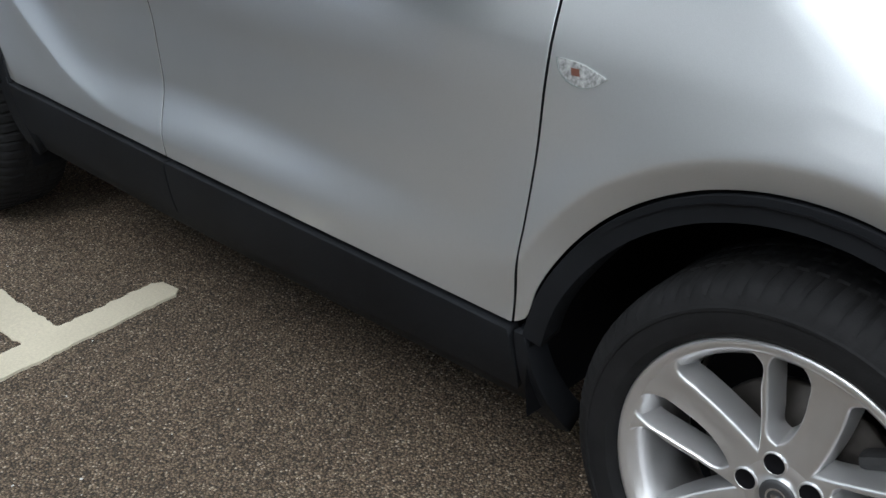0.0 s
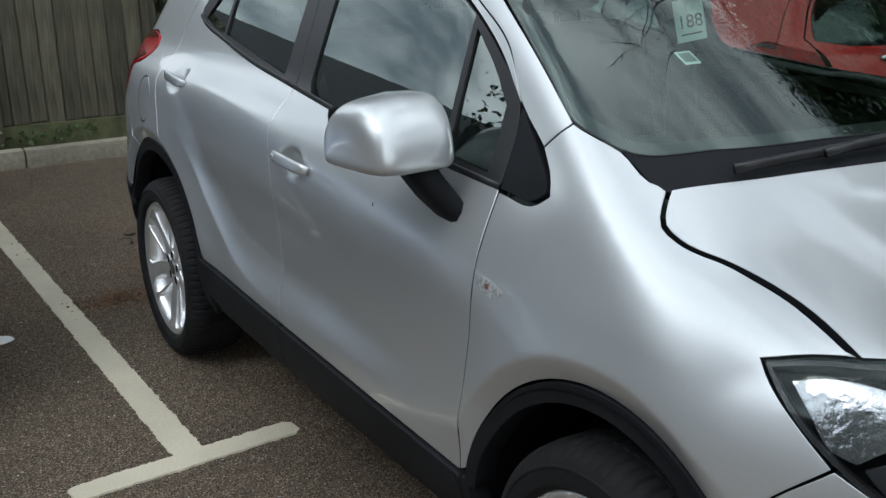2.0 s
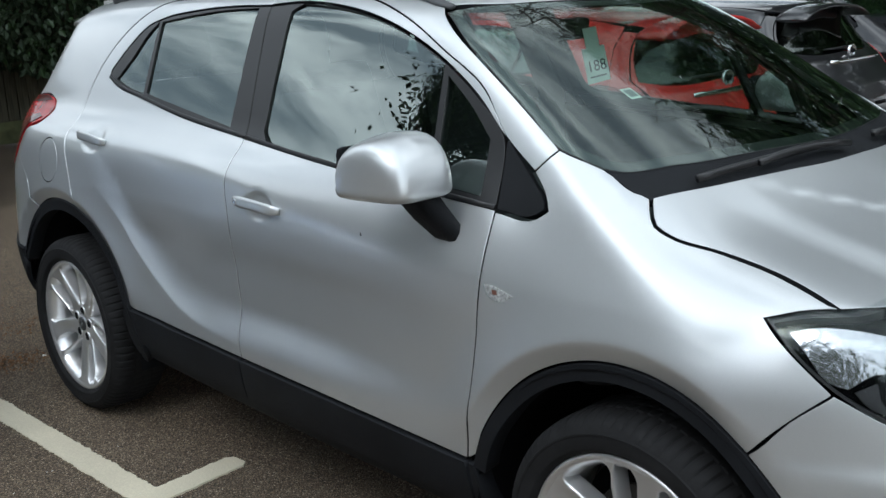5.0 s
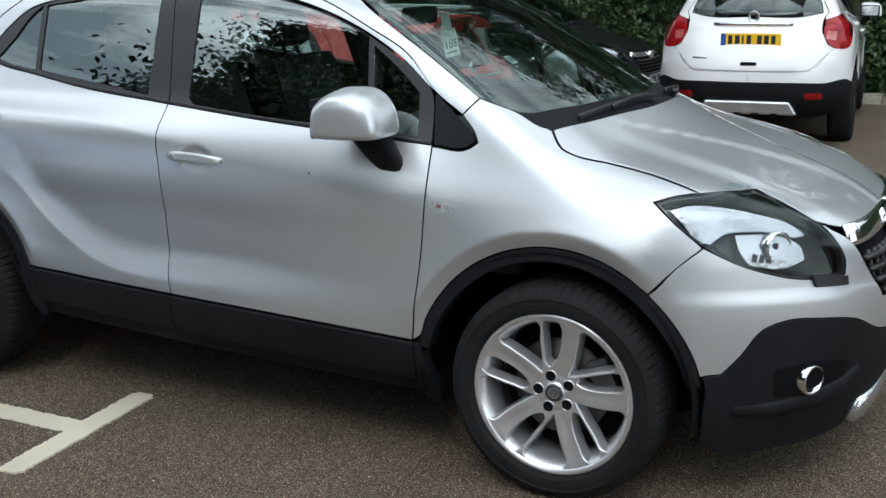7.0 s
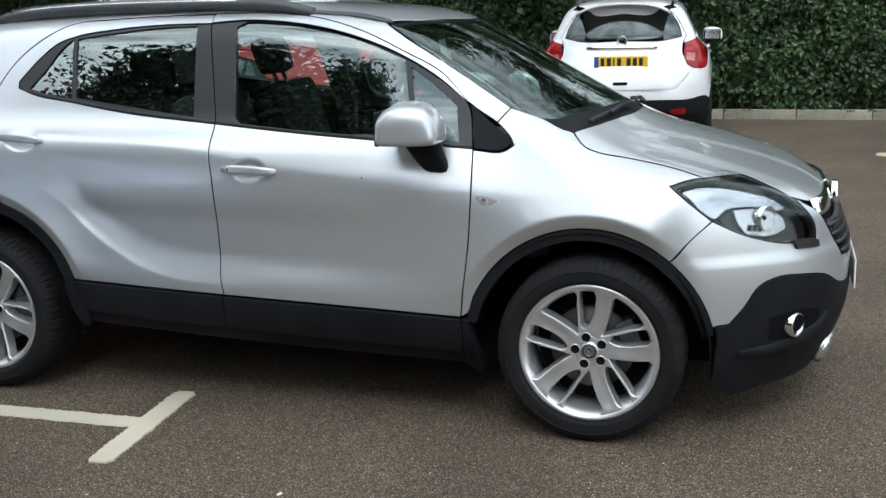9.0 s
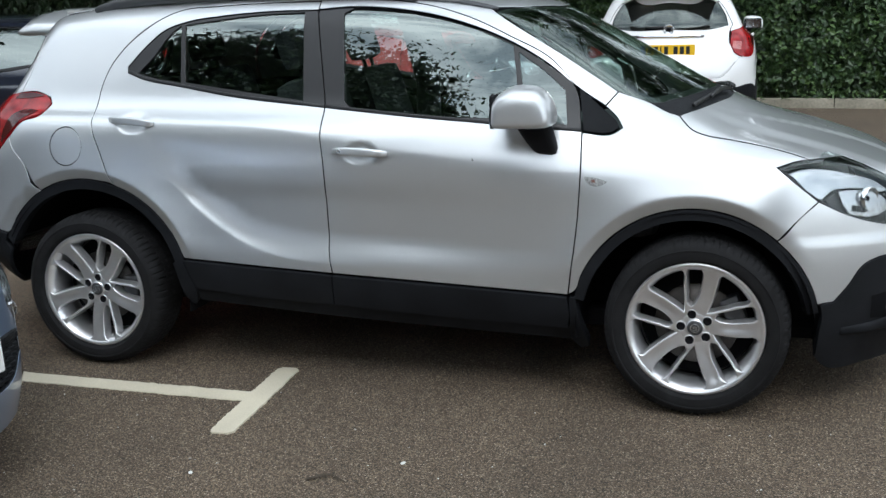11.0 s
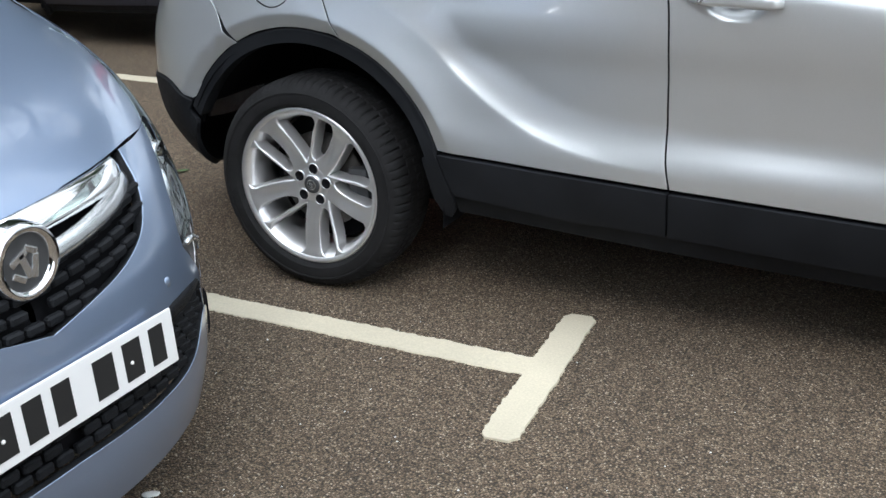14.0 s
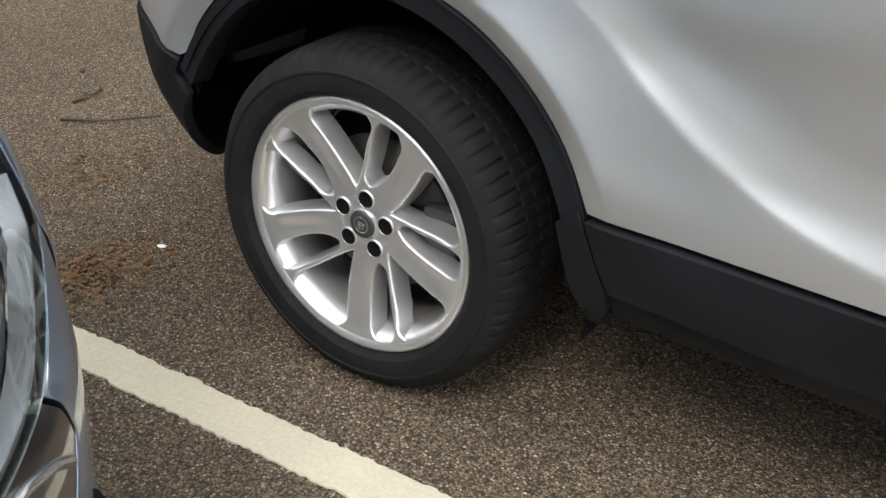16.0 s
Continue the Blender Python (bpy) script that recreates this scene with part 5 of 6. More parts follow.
repainted("white_suv", "white compact SUV parked nose-in towards the hedge", Matrix.Translation((-1.16, 9.60, 0)) @ Matrix.Rotation(radians(94.5), 4, "Z"), WHITE)
hatchback("black_hatchback", BLACKPAINT, "glossy black hatchback parked with its tail outwards", Matrix.Translation((-5.45, 4.55, 0)) @ Matrix.Rotation(math.pi, 4, "Z"), 4.35, 1.33)
hatchback("black_supermini", BLACKPAINT, "glossy black supermini parked with its nose outwards", Matrix.Translation((-2.95, 7.55, 0)), 4.02, 1.48)
hatchback("red_hatchback", REDPAINT, "bright red hatchback parked beside the silver car", Matrix.Translation((-4.40, 2.42, 0)) @ Matrix.Rotation(math.pi, 4, "Z"), 3.45, 1.37)
hatchback("navy_hatchback", NAVYPAINT, "dark navy blue hatchback parked behind the red one", Matrix.Translation((-6.95, 2.62, 0)) @ Matrix.Rotation(math.pi, 4, "Z"), 4.1, 1.50)


# ---- the ice blue car in the next bay ----
class PeopleCarrier(Body):
    ribs = 0.0
    wheelbase, flare, dishes = 2.64, .0, ()
    side = curve([(.1, .74), (.2, .80), (.35, .85), (.6, .87), (.8, .865), (.95, .84), (1.1, .78), (1.3, .68)])
    nose = curve([(.1, .77), (.2, .815), (.3, .838), (.48, .845), (.6, .83), (.7, .79), (.8, .72), (.9, .60), (1.0, .4)])
    hood = curve([(-.8, 1.22), (-.2, 1.10), (.2, .99), (.5, .89), (.65, .82), (.75, .75), (.85, .66)])
    glass = curve([(.9, .30), (1.05, .05), (1.2, -.20), (1.4, -.50), (1.55, -.75), (1.62, -.90)])
    round_nose = (.55, 2.6)

    def width(s, x, z):
        return s.side(z) + s.plan(x)


def people_carrier(at):
    B = PeopleCarrier()
    car = thing("ice_blue_car", "pale ice blue people carrier with chrome grille in a bay", "car", "parked cars", at=at)
    P = lambda *a, **k: panel(B, *a, parent=car, **k)
    FC = "front_corner"
    for mir in (False, True):
        sgn = 1 if mir else -1
        F = lambda pts: B.corner(FC, [("f", -abs(y) or .003, z) if not side else (y, z) for side, y, z in pts])
        lamp = [(0, .573, .787), (0, .519, .735), (0, .464, .665), (0, .437, .606), (0, .442, .580), (0, .520, .582), (0, .602, .588), (0, .70, .628), (0, .770, .655), (0, .785, .735), (0, .752, .825), (1, .20, .93), (1, .19, .955), (0, .70, .872), (0, .643, .845)]
        lo = F(lamp)
        h = P("headlamp", FC, lo, LAMPWHITE, off=-.045, gap=0, lip=0, mirror=mir, label="tall swept-back clear headlamp")
        inner = [tuple(p) for p in shrink(smooth_loop(lo, .02), .009)[::2]]
        panel(B, "bezel", FC, lo, CHROMEDULL, h, holes=[inner], off=-.010, gap=.002, lip=.03, mirror=mir)
        panel(B, "indicator_reflector", FC, F([(0, .670, .838), (0, .722, .812), (0, .735, .768), (0, .640, .750), (0, .552, .752), (0, .595, .783), (0, .630, .815)]), LAMPWHITE, h, off=-.028, gap=0, lip=.03, mirror=mir, step=.012)
        panel(B, "main_reflector", FC, F([(0, .540, .748), (0, .600, .730), (0, .705, .710), (0, .700, .682), (0, .608, .660), (0, .566, .634), (0, .518, .624), (0, .452, .606), (0, .450, .625), (0, .538, .650), (0, .560, .650), (0, .592, .678), (0, .577, .712), (0, .550, .718), (0, .526, .733)]), LAMPWHITE, h, off=-.018, gap=0, lip=.03, mirror=mir, step=.012)
        panel(B, "grey_shroud", FC, F([(0, .524, .730), (0, .550, .715), (0, .575, .709), (0, .589, .678), (0, .540, .653), (0, .470, .640), (0, .472, .668)]), material_grey(), h, off=-.034, gap=0, lip=.02, mirror=mir, step=.02)
        panel(B, "red_bulb", FC, F([(0, .70, .82), (0, .725, .805), (0, .728, .775), (0, .715, .79)]), REDLENS, h, off=-.016, gap=0, lip=.01, mirror=mir, step=.02)
        v, f = lathe([(.0, .0), (.014, -.010), (.030, -.014), (.036, -.010), (.038, .012)], 24)
        q = B.cast("front", [(-.60, .70)])[0] + np.array((-.035, 0, 0))
        rot = Matrix.Rotation(radians(72), 3, "Z")
        mesh_object("projector", [Vector((1, 1 if sgn < 0 else -1, 1)) * (rot @ Vector(p) + Vector(q)) for p in v], f if sgn < 0 else [g[::-1] for g in f], CHROME, h)
        panel(B, "cover", FC, lo, CLEARLENS, h, off=.002, gap=.002, lip=.006, mirror=mir)
        fog = F([(0, .439, .576), (0, .520, .578), (0, .600, .584), (0, .645, .530), (0, .664, .481), (0, .640, .445), (0, .598, .415), (0, .545, .465), (0, .494, .517)])
        fg = P("lamp_base", FC, fog, BLACKPAINT, off=-.002, gap=.002, lip=.02, mirror=mir, step=.02, label="gloss black lower lamp housing")
        ends = B.cast("front", [(-.46, .572), (-.52, .560), (-.58, .528), (-.625, .485)])
        bar([(p[0] + .002, sgn * abs(p[1]), p[2]) for p in ends], [.012] * 4, [.012] * 4, (1, 0, 0), "trim_strip", CHROMEDULL, fg)
        # painted bumper: frame round the upper grille, down to the lower intake
        bump = F([(0, .390, .789), (0, .573, .786), (0, .517, .735), (0, .462, .665), (0, .434, .606), (0, .437, .574), (0, .492, .514), (0, .543, .462), (0, .598, .411), (0, .643, .443), (0, .668, .481), (0, .648, .533), (0, .604, .586), (0, .702, .625), (0, .774, .652), (1, .42, .62), (1, .40, .30), (1, .47, .24),
                  (0, .56, .375), (0, .50, .470), (0, .42, .478), (0, .30, .500), (0, .0, .500), (0, .0, .52), (0, .0, .54), (0, .0, .56), (0, .0, .585), (0, .10, .606), (0, .209, .630), (0, .311, .672), (0, .366, .730), (0, .380, .766)])
        P("front_bumper", FC, bump, BLUEPAINT, gap=.0015, mirror=mir)
        lip = F([(0, .0, .335), (0, .22, .332), (0, .40, .345), (0, .50, .395), (0, .54, .385), (0, .585, .33), (1, .44, .225), (0, .55, .20), (0, .3, .19), (0, .0, .185), (0, .0, .235), (0, .0, .285)])
        P("bumper_lip", FC, lip, BLUEPAINT, off=.006, gap=.001, lip=.02, mirror=mir)
        # upper grille
        g = P("grille", FC, F([(0, 0, .578), (0, .10, .599), (0, .209, .622), (0, .311, .664), (0, .39, .733), (0, .410, .786), (0, .30, .782), (0, 0, .766)]), DARK, off=-.04, gap=-.004, lip=0, mirror=mir, label="black mesh grille with two chrome bars")
        q = B.cast("front", [(-.395 * t, .748 + .018 * t) for t in np.linspace(0, 1, 10)])
        bar([(p[0] + .002 - .045 * (i / 9) ** 8, sgn * abs(p[1]), p[2]) for i, p in enumerate(q)], [.056] * 8 + [.048, .03], [.018] * 10, (1, 0, .5), "chrome_bar", CHROME, g, "polished chrome bar")
        q = B.cast("front", [(-.385 * t, .697 + .052 * t ** 1.6) for t in np.linspace(0, 1, 10)])
        bar([(p[0] - .002 - .045 * (i / 9) ** 8, sgn * abs(p[1]), p[2]) for i, p in enumerate(q)], [.036] * 9 + [.02], [.026] * 10, (1, 0, .3), "chrome_bar", CHROMEDULL, g, "satin chrome bar")
        for row in range(4):
            for col in range(9):
                y = -.022 - .044 * col - (.022 if row % 2 else 0)
                z = .614 + .026 * row + .05 * (abs(y) / .4) ** 1.6 - .012
                if abs(y) > .36 or z < .588 + .075 * (abs(y) / .31) ** 1.5:
                    continue
                c = B.cast("front", [(y, z)])[0]
                bm = bmesh.new()
                box(bm, -.012, .004, -.019, .019, -.0095, .0095, .004, Matrix.Translation((c[0] - .012, sgn * abs(y), z)) @ Matrix.Rotation(radians(-sgn * -14 * abs(y) / .3), 4, "X"), 1)
                part("grille_cell", bm, PLASTIC, g)
        # lower intake with its own cells
        lg = P("lower_grille", FC, F([(0, 0, .496), (0, .30, .496), (0, .42, .474), (0, .50, .464), (0, .555, .38), (0, .50, .40), (0, .40, .350), (0, .22, .337), (0, 0, .340)]), DARK, off=-.035, gap=-.004, lip=0, mirror=mir, label="black lower intake grille")
        for row in range(6):
            for col in range(11):
                y = -.024 - .046 * col - (.023 if row % 2 else 0)
                z = .352 + .026 * row
                if abs(y) > .50 or z > .486 - .06 * max(abs(y) - .3, 0) or z < .345 + .35 * max(abs(y) - .38, 0):
                    continue
                c = B.cast("front", [(y, z)])[0]
                bm = bmesh.new()
                box(bm, -.012, .004, -.020, .020, -.0105, .0105, .004, Matrix.Translation((c[0] - .010, sgn * abs(y), z)), 1)
                part("grille_cell", bm, PLASTIC, lg)
        q = B.cast("front", [(-.27 - .20 * t, .492 - .012 * t) for t in np.linspace(0, 1, 5)])
        bar([(p[0] - .006, sgn * abs(p[1]), p[2]) for p in q], [.02, .034, .036, .03, .012], [.022] * 5, (1, 0, 0), "intake_blade", PLASTIC, lg, "black corner blade")
        c = B.cast("front", [(-.32, .548)])[0]
        v, f = lathe([(.0, -.002), (.010, -.002), (.012, .001)], 18)
        r = Matrix.Rotation(radians(90), 3, "Z")
        mesh_object("parking_sensor", [r @ Vector(p) + Vector((c[0], sgn * .32, c[2])) for p in v], f, BLUEPAINT, car)
        # sides
        side = [(.40, .64), (.37, .72), (.30, .82), (.20, .925), (-.20, 1.0), (-.9, 1.04), (-2.4, 1.12), (-3.0, 1.0), (-3.1, .5)] + arc(-2.64, .32, .37, -80, 80, 13) + [(-2.2, .22), (-.42, .22)] + arc(-.10, .32, .37, -80, 75, 13)
        P("body_side", "side", side, BLUEPAINT, mirror=mir)
        win = [(-.35, 1.03), (-.9, 1.06), (-2.3, 1.13), (-2.4, 1.25), (-2.1, 1.42), (-1.2, 1.47), (-.85, 1.38)]
        P("side_windows", "side", win, PRIVACY, off=-.003, lip=.01, mirror=mir)
        P("pillar_side", "side", [(.20, .935), (-.20, 1.005), (-.35, 1.025), (-.85, 1.385), (-1.2, 1.475), (-2.1, 1.425), (-2.4, 1.255), (-2.3, 1.125), (-2.42, 1.125), (-2.9, 1.1), (-2.9, 1.45), (-2.4, 1.53), (-1.4, 1.54), (-.86, 1.49), (-.36, 1.20), (-.08, 1.02)], BLUEPAINT, mirror=mir)
        P("rear_end", "rear_corner", B.corner("rear_corner", [(-3.05, .5), (-3.02, 1.0), ("f", -.6, 1.1), ("f", 0, 1.12), ("f", 0, .25), ("f", -.6, .25)]), BLUEPAINT, mirror=mir)
        for cx in (-.10, -2.64):
            v, f = lathe([(.37, sgn * .80), (.37, sgn * .5), (.0, sgn * .5)], 32)
            mesh_object("wheel_well", [(x + cx, y, max(z + .32, .1)) for x, y, z in v], f, DARK, car)
            wheel(car, (cx - (.10 if cx > -1 else 0), sgn * .80, .335), mir, turn=10, detail=False)
    half = [(.545, -.574), (.628, -.435), (.678, -.295), (.699, -.191), (.714, -.111), (.718, 0)]
    back = [(.06, 0), (.03, -.3), (-.08, -.55), (-.20, -.66)]
    left = [(.426, -.655), (.30, -.70), (.10, -.725), (-.12, -.70)]
    hood = half[::-1] + left + back[::-1][1:] + [(x, -y) for x, y in back[1:]][:-1] + [(x, -y) for x, y in left[::-1]] + [(x, -y) for x, y in half][:-1]
    P("bonnet", "top", hood, BLUEPAINT, gap=.002)
    scr = [(.04, 0), (.01, -.3), (-.10, -.55), (-.22, -.66), (-.50, -.62), (-.80, -.52), (-.72, -.3), (-.66, 0)]
    P("windscreen", "top", scr + [(x, -y) for x, y in scr[::-1][1:-1]], PRIVACY, off=-.003, lip=0)
    rf = [(-.68, 0), (-.74, -.3), (-.84, -.50), (-1.4, -.48), (-2.6, -.47), (-2.9, -.3), (-2.92, 0)]
    P("roof", "top", rf + [(x, -y) for x, y in rf[::-1][1:-1]], BLUEPAINT)
    bm = bmesh.new()
    box(bm, -3.0, .55, -.72, .72, .2, .34, .03)
    box(bm, .2, .52, -.55, .55, .34, .68, .05)
    part("floor_pan", bm, DARK, car)
    # badge and plate
    v, f = lathe([(.050, -.016), (.054, -.026), (.066, -.026), (.070, -.016), (.071, .01)], 36)
    r = Matrix.Rotation(radians(90), 3, "Z")
    x = B.cast("front", [(0, .715)])[0][0]
    bd = mesh_object("badge", [r @ Vector(p) + Vector((x + .012, 0, .715)) for p in v], f, CHROME, car, "large round chrome badge")
    v, f = lathe([(.0, -.019), (.030, -.0185), (.051, -.016)], 36)
    mesh_object("badge_field", [r @ Vector(p) + Vector((x + .012, 0, .715)) for p in v], f, material_grey(), bd)
    bm = bmesh.new()
    for y0, z0, w, h, tilt in ((-.016, .012, .040, .014, 25), (.012, .020, .030, .013, -30), (-.004, -.004, .016, .050, 18), (.016, -.010, .014, .044, -12), (-.020, -.022, .030, .013, -35)):
        box(bm, x + .028, x + .034, -w / 2, w / 2, -h / 2, h / 2, .003, Matrix.Translation((0, y0, .715 + z0)) @ Matrix.Translation((x, 0, 0)) @ Matrix.Rotation(radians(tilt), 4, "X") @ Matrix.Translation((-x, 0, 0)))
    part("badge_shape", bm, CHROMEDULL, bd)
    x = B.cast("front", [(0, .47)])[0][0]
    pl = plate(car, Matrix.Translation((x + .012, 0, .474)) @ Matrix.Rotation(radians(90), 4, "Z") @ Matrix.Rotation(radians(-3), 4, "X"),
               [(-.232, .036), (-.176, .042), (-.112, .042), (-.048, .042), (.048, .050), (.122, .046), (.192, .038)], "white number plate with dark bars", PLATEWHITE)
    for yy in (-.16, .14):
        bm = bmesh.new()
        bmesh.ops.create_uvsphere(bm, u_segments=10, v_segments=6, radius=.004, matrix=Matrix.Translation((x + .0135, yy, .470)))
        part("plate_screw", bm, PLATEWHITE, pl)
    return car


people_carrier(Matrix.Translation((-2.9, -2.31, 0)))


# ---- kerbs, fences, hedge ----
def kerb(x0, y0, x1, y1, label, seed):
    """A run of concrete kerb blocks, each its own piece."""
    rnd = random.Random(seed)
    a, b = Vector((x0, y0, 0)), Vector((x1, y1, 0))
    L = (b - a).length
    run = thing("kerb", label, "kerb", kind="structure")
    m = Matrix.Translation(a) @ Matrix.Rotation(math.atan2(b.y - a.y, b.x - a.x), 4, "Z")
    bm = bmesh.new()
    box(bm, .004, .911, 0, .125, -.05, .125, .012)
    first = part("kerb_block", bm, CONCRETE, run, smooth=True)
    first.matrix_local = m
    n = int(L / .915)
    for i in range(1, n):
        o = new("kerb_block", first.data)
        o.parent = run
        o.matrix_local = m @ Matrix.Translation((i * .915, rnd.uniform(-.004, .004), rnd.uniform(-.004, .003)))
    return run


def fence(x0, y0, x1, y1, label, mat, height=1.85, seed=1, board=.105, posts=2.4):
    """Featheredge boards on a gravel board, with posts."""
    rnd = random.Random(seed)
    a, b = Vector((x0, y0, 0)), Vector((x1, y1, 0))
    L = (b - a).length
    run = thing("fence", label, "fence", kind="structure")
    m = Matrix.Translation(a) @ Matrix.Rotation(math.atan2(b.y - a.y, b.x - a.x), 4, "Z")
    kinds = []
    for k in range(5):
        bm = bmesh.new()
        h = height + rnd.uniform(-.012, .012)
        box(bm, 0, board - .007, -.010, .010, .25, h, .003, Matrix.Rotation(radians(6), 4, "Z"), 1)
        ob = part("board", bm, mat, run)
        ob.matrix_local = m @ Matrix.Translation((k * board, 0, 0))
        kinds.append(ob)
    n = int(L / board)
    for i in range(5, n):
        o = new("board", rnd.choice(kinds).data)
        o.parent = run
        o.matrix_local = m @ Matrix.Translation((i * board, rnd.uniform(-.004, .004), rnd.uniform(-.01, .01))) @ Matrix.Rotation(radians(rnd.uniform(-.4, .4)), 4, "Y")
    bm = bmesh.new()
    box(bm, 0, L, -.012, .03, .02, .245, .006)
    g = part("gravel_board", bm, MOSSY, run, "mossy green gravel board")
    g.matrix_local = m
    bm = bmesh.new()
    box(bm, 0, L, .016, .022, .24, height - .03)
    part("backing", bm, mat, run).matrix_local = m
    for z in (.55, 1.1, 1.65):
        bm = bmesh.new()
        box(bm, 0, L, .02, .075, z, z + .07, .004)
        part("rail", bm, mat, run).matrix_local = m
    i = 0
    while i * posts < L:
        bm = bmesh.new()
        box(bm, -.05, .05, -.03, .08, 0, height + .05, .008)
        part("post", bm, mat, run).matrix_local = m @ Matrix.Translation((i * posts, 0, 0))
        i += 1
    return run


kerb(-6.64, -8.0, -6.40, .45, "pale concrete kerb along the back of the bays", 3)
fence(-6.95, -8.0, -6.72, .36, "weathered grey-green upright timber board fence", TIMBER, 2.25, 5, .12)
fence(-6.72, .36, -9.9, 1.0, "weathered timber fence set back in shade", TIMBER, 2.1, 6, .12)
fence(-10.0, .9, -10.0, 10.6, "weathered timber fence under conifers", TIMBER, 2.0, 7, .12)
fence(-10.0, 10.75, -5.6, 10.75, "pale timber board fence beside the hedge", TIMBER_PALE, 1.75, 8, .12)
kerb(-5.6, 10.28, 16.0, 10.02, "pale concrete kerb at the foot of the hedge", 4)


def leaf_cloud(name, centres, size, mats, seed, label="", category="", parent=None, flat=(0, 0, 0), kind="stuff", droop=.0):
    """Many small folded leaves at the given places."""
    rng = np.random.default_rng(seed)
    C = np.asarray(centres, float)
    n = len(C)
    a = rng.normal(size=(n, 3)) + np.array(flat)
    a /= np.linalg.norm(a, axis=1)[:, None]
    t = rng.normal(size=(n, 3)) + np.array((0, 0, -droop))
    t -= a * np.sum(a * t, 1)[:, None]
    t /= np.linalg.norm(t, axis=1)[:, None]
    s = np.cross(a, t)
    L = size * rng.uniform(.6, 1.25, n)[:, None]
    W = L * .30
    tip, base = C + t * L * .55, C - t * L * .45
    r = C + s * W + a * L * .10
    l = C - s * W + a * L * .10
    mid = C + t * L * .05
    verts = np.stack([base, r, tip, l, mid], 1).reshape(-1, 3)
    i = np.arange(n)[:, None] * 5
    faces = np.concatenate([i + np.array((0, 1, 4)), i + np.array((1, 2, 4)), i + np.array((2, 3, 4)), i + np.array((3, 0, 4))])
    me = bpy.data.meshes.new(name)
    me.from_pydata(verts.tolist(), [], faces.tolist())
    for m in mats:
        me.materials.append(m)
    pick = (rng.random(n) < .30).astype(int) if len(mats) > 1 else np.zeros(n, int)
    me.polygons.foreach_set("material_index", np.tile(pick, 4).astype(np.int32))
    ob = new(name, me)
    if parent is not None:
        ob.parent = parent
    if label:
        tagged(ob, label, category, kind=kind)
    return ob


def hedge():
    rng = np.random.default_rng(11)
    n = 60000
    x = rng.uniform(-5.7, 15, n)
    near_part = rng.random(n) < .55
    x[near_part] = rng.uniform(-5.7, 6.0, near_part.sum())
    z = .10 + 3.1 * rng.random(n) ** .9
    bulge = np.array([noise.noise((a * .9, b * 1.1, 3)) * .28 + noise.noise((a * 3.1, b * 3.1, 7)) * .12 for a, b in zip(x, z)])
    y = 10.62 - .012 * x - bulge + rng.exponential(.07, n) + .10 * (z < .3)
    leaf_cloud("hedge", np.stack([x, y, z], 1), .105, (LEAF, LEAFPALE), 5, "tall dense dark green laurel hedge behind a kerb", "hedge", flat=(0, -1.0, .5), droop=.6)
    # plain dark block behind the leaves
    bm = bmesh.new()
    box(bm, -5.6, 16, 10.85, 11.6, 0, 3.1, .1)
    tagged(part("hedge_core", bm, CONIFER), "solid dark block filling the inside of the hedge", "hedge", kind="stuff")
    # low weeds on the kerb
    m = 900
    wx = rng.uniform(-5, 8, m)
    c = np.stack([wx, 10.25 - .012 * wx + rng.normal(0, .06, m), .12 + rng.random(m) * .12 * (np.sin(wx * 2.3) > -.1)], 1)
    leaf_cloud("weeds", c, .05, (LEAFPALE,), 6, "small green weeds along the kerb", "weeds")


hedge()


def ivy():
    rng = np.random.default_rng(4)
    n = 620
    t = rng.random(n)
    c = np.stack([-6.66 + rng.normal(0, .04, n), .38 + rng.normal(0, .06, n) + .10 * np.sin(t * 9), .75 + t * 1.35], 1)
    leaf_cloud("ivy", c, .05, (LEAF, LEAFPALE), 8, "climbing ivy on a fence post", "ivy")
    n = 160
    c = np.stack([-6.70 + rng.normal(0, .03, n), rng.uniform(-1.3, -.1, n), .12 + rng.random(n) * .10], 1)
    leaf_cloud("moss_tufts", c, .045, (LEAFPALE,), 9, "small green tufts at the fence foot", "weeds")


ivy()


# ---- trees ----
def branches(verts, faces, p, d, length, radius, level, rnd, tips, spread=.55, up=.15, kids=3):
    pts = [p]
    q = p.copy()
    dd = d.copy()
    steps = 4
    for i in range(steps):
        dd = (dd + Vector((rnd.gauss(0, .16), rnd.gauss(0, .16), rnd.gauss(0, .12) + up * .2))).normalized()
        q = q + dd * (length / steps)
        pts.append(q.copy())
    b = len(verts)
    v, f = tube(pts, radius, 6 if level > 1 else 4, radius * .55, False)
    verts += v
    faces += [tuple(i + b for i in g) for g in f]
    if level == 0:
        tips.append(q)
        return
    for n in range(kids if level > 1 else 4):
        at = pts[rnd.choice((1, 2, 3, 4) if kids > 3 else (2, 3, 4))]
        side = Vector((rnd.gauss(0, 1), rnd.gauss(0, 1), rnd.gauss(.25, .6))).normalized()
        branches(verts, faces, at, (dd * (1 - spread) + side * spread).normalized(), length * rnd.uniform(.58, .78), radius * .52, level - 1, rnd, tips, spread, up, kids)
    tips.append(q)


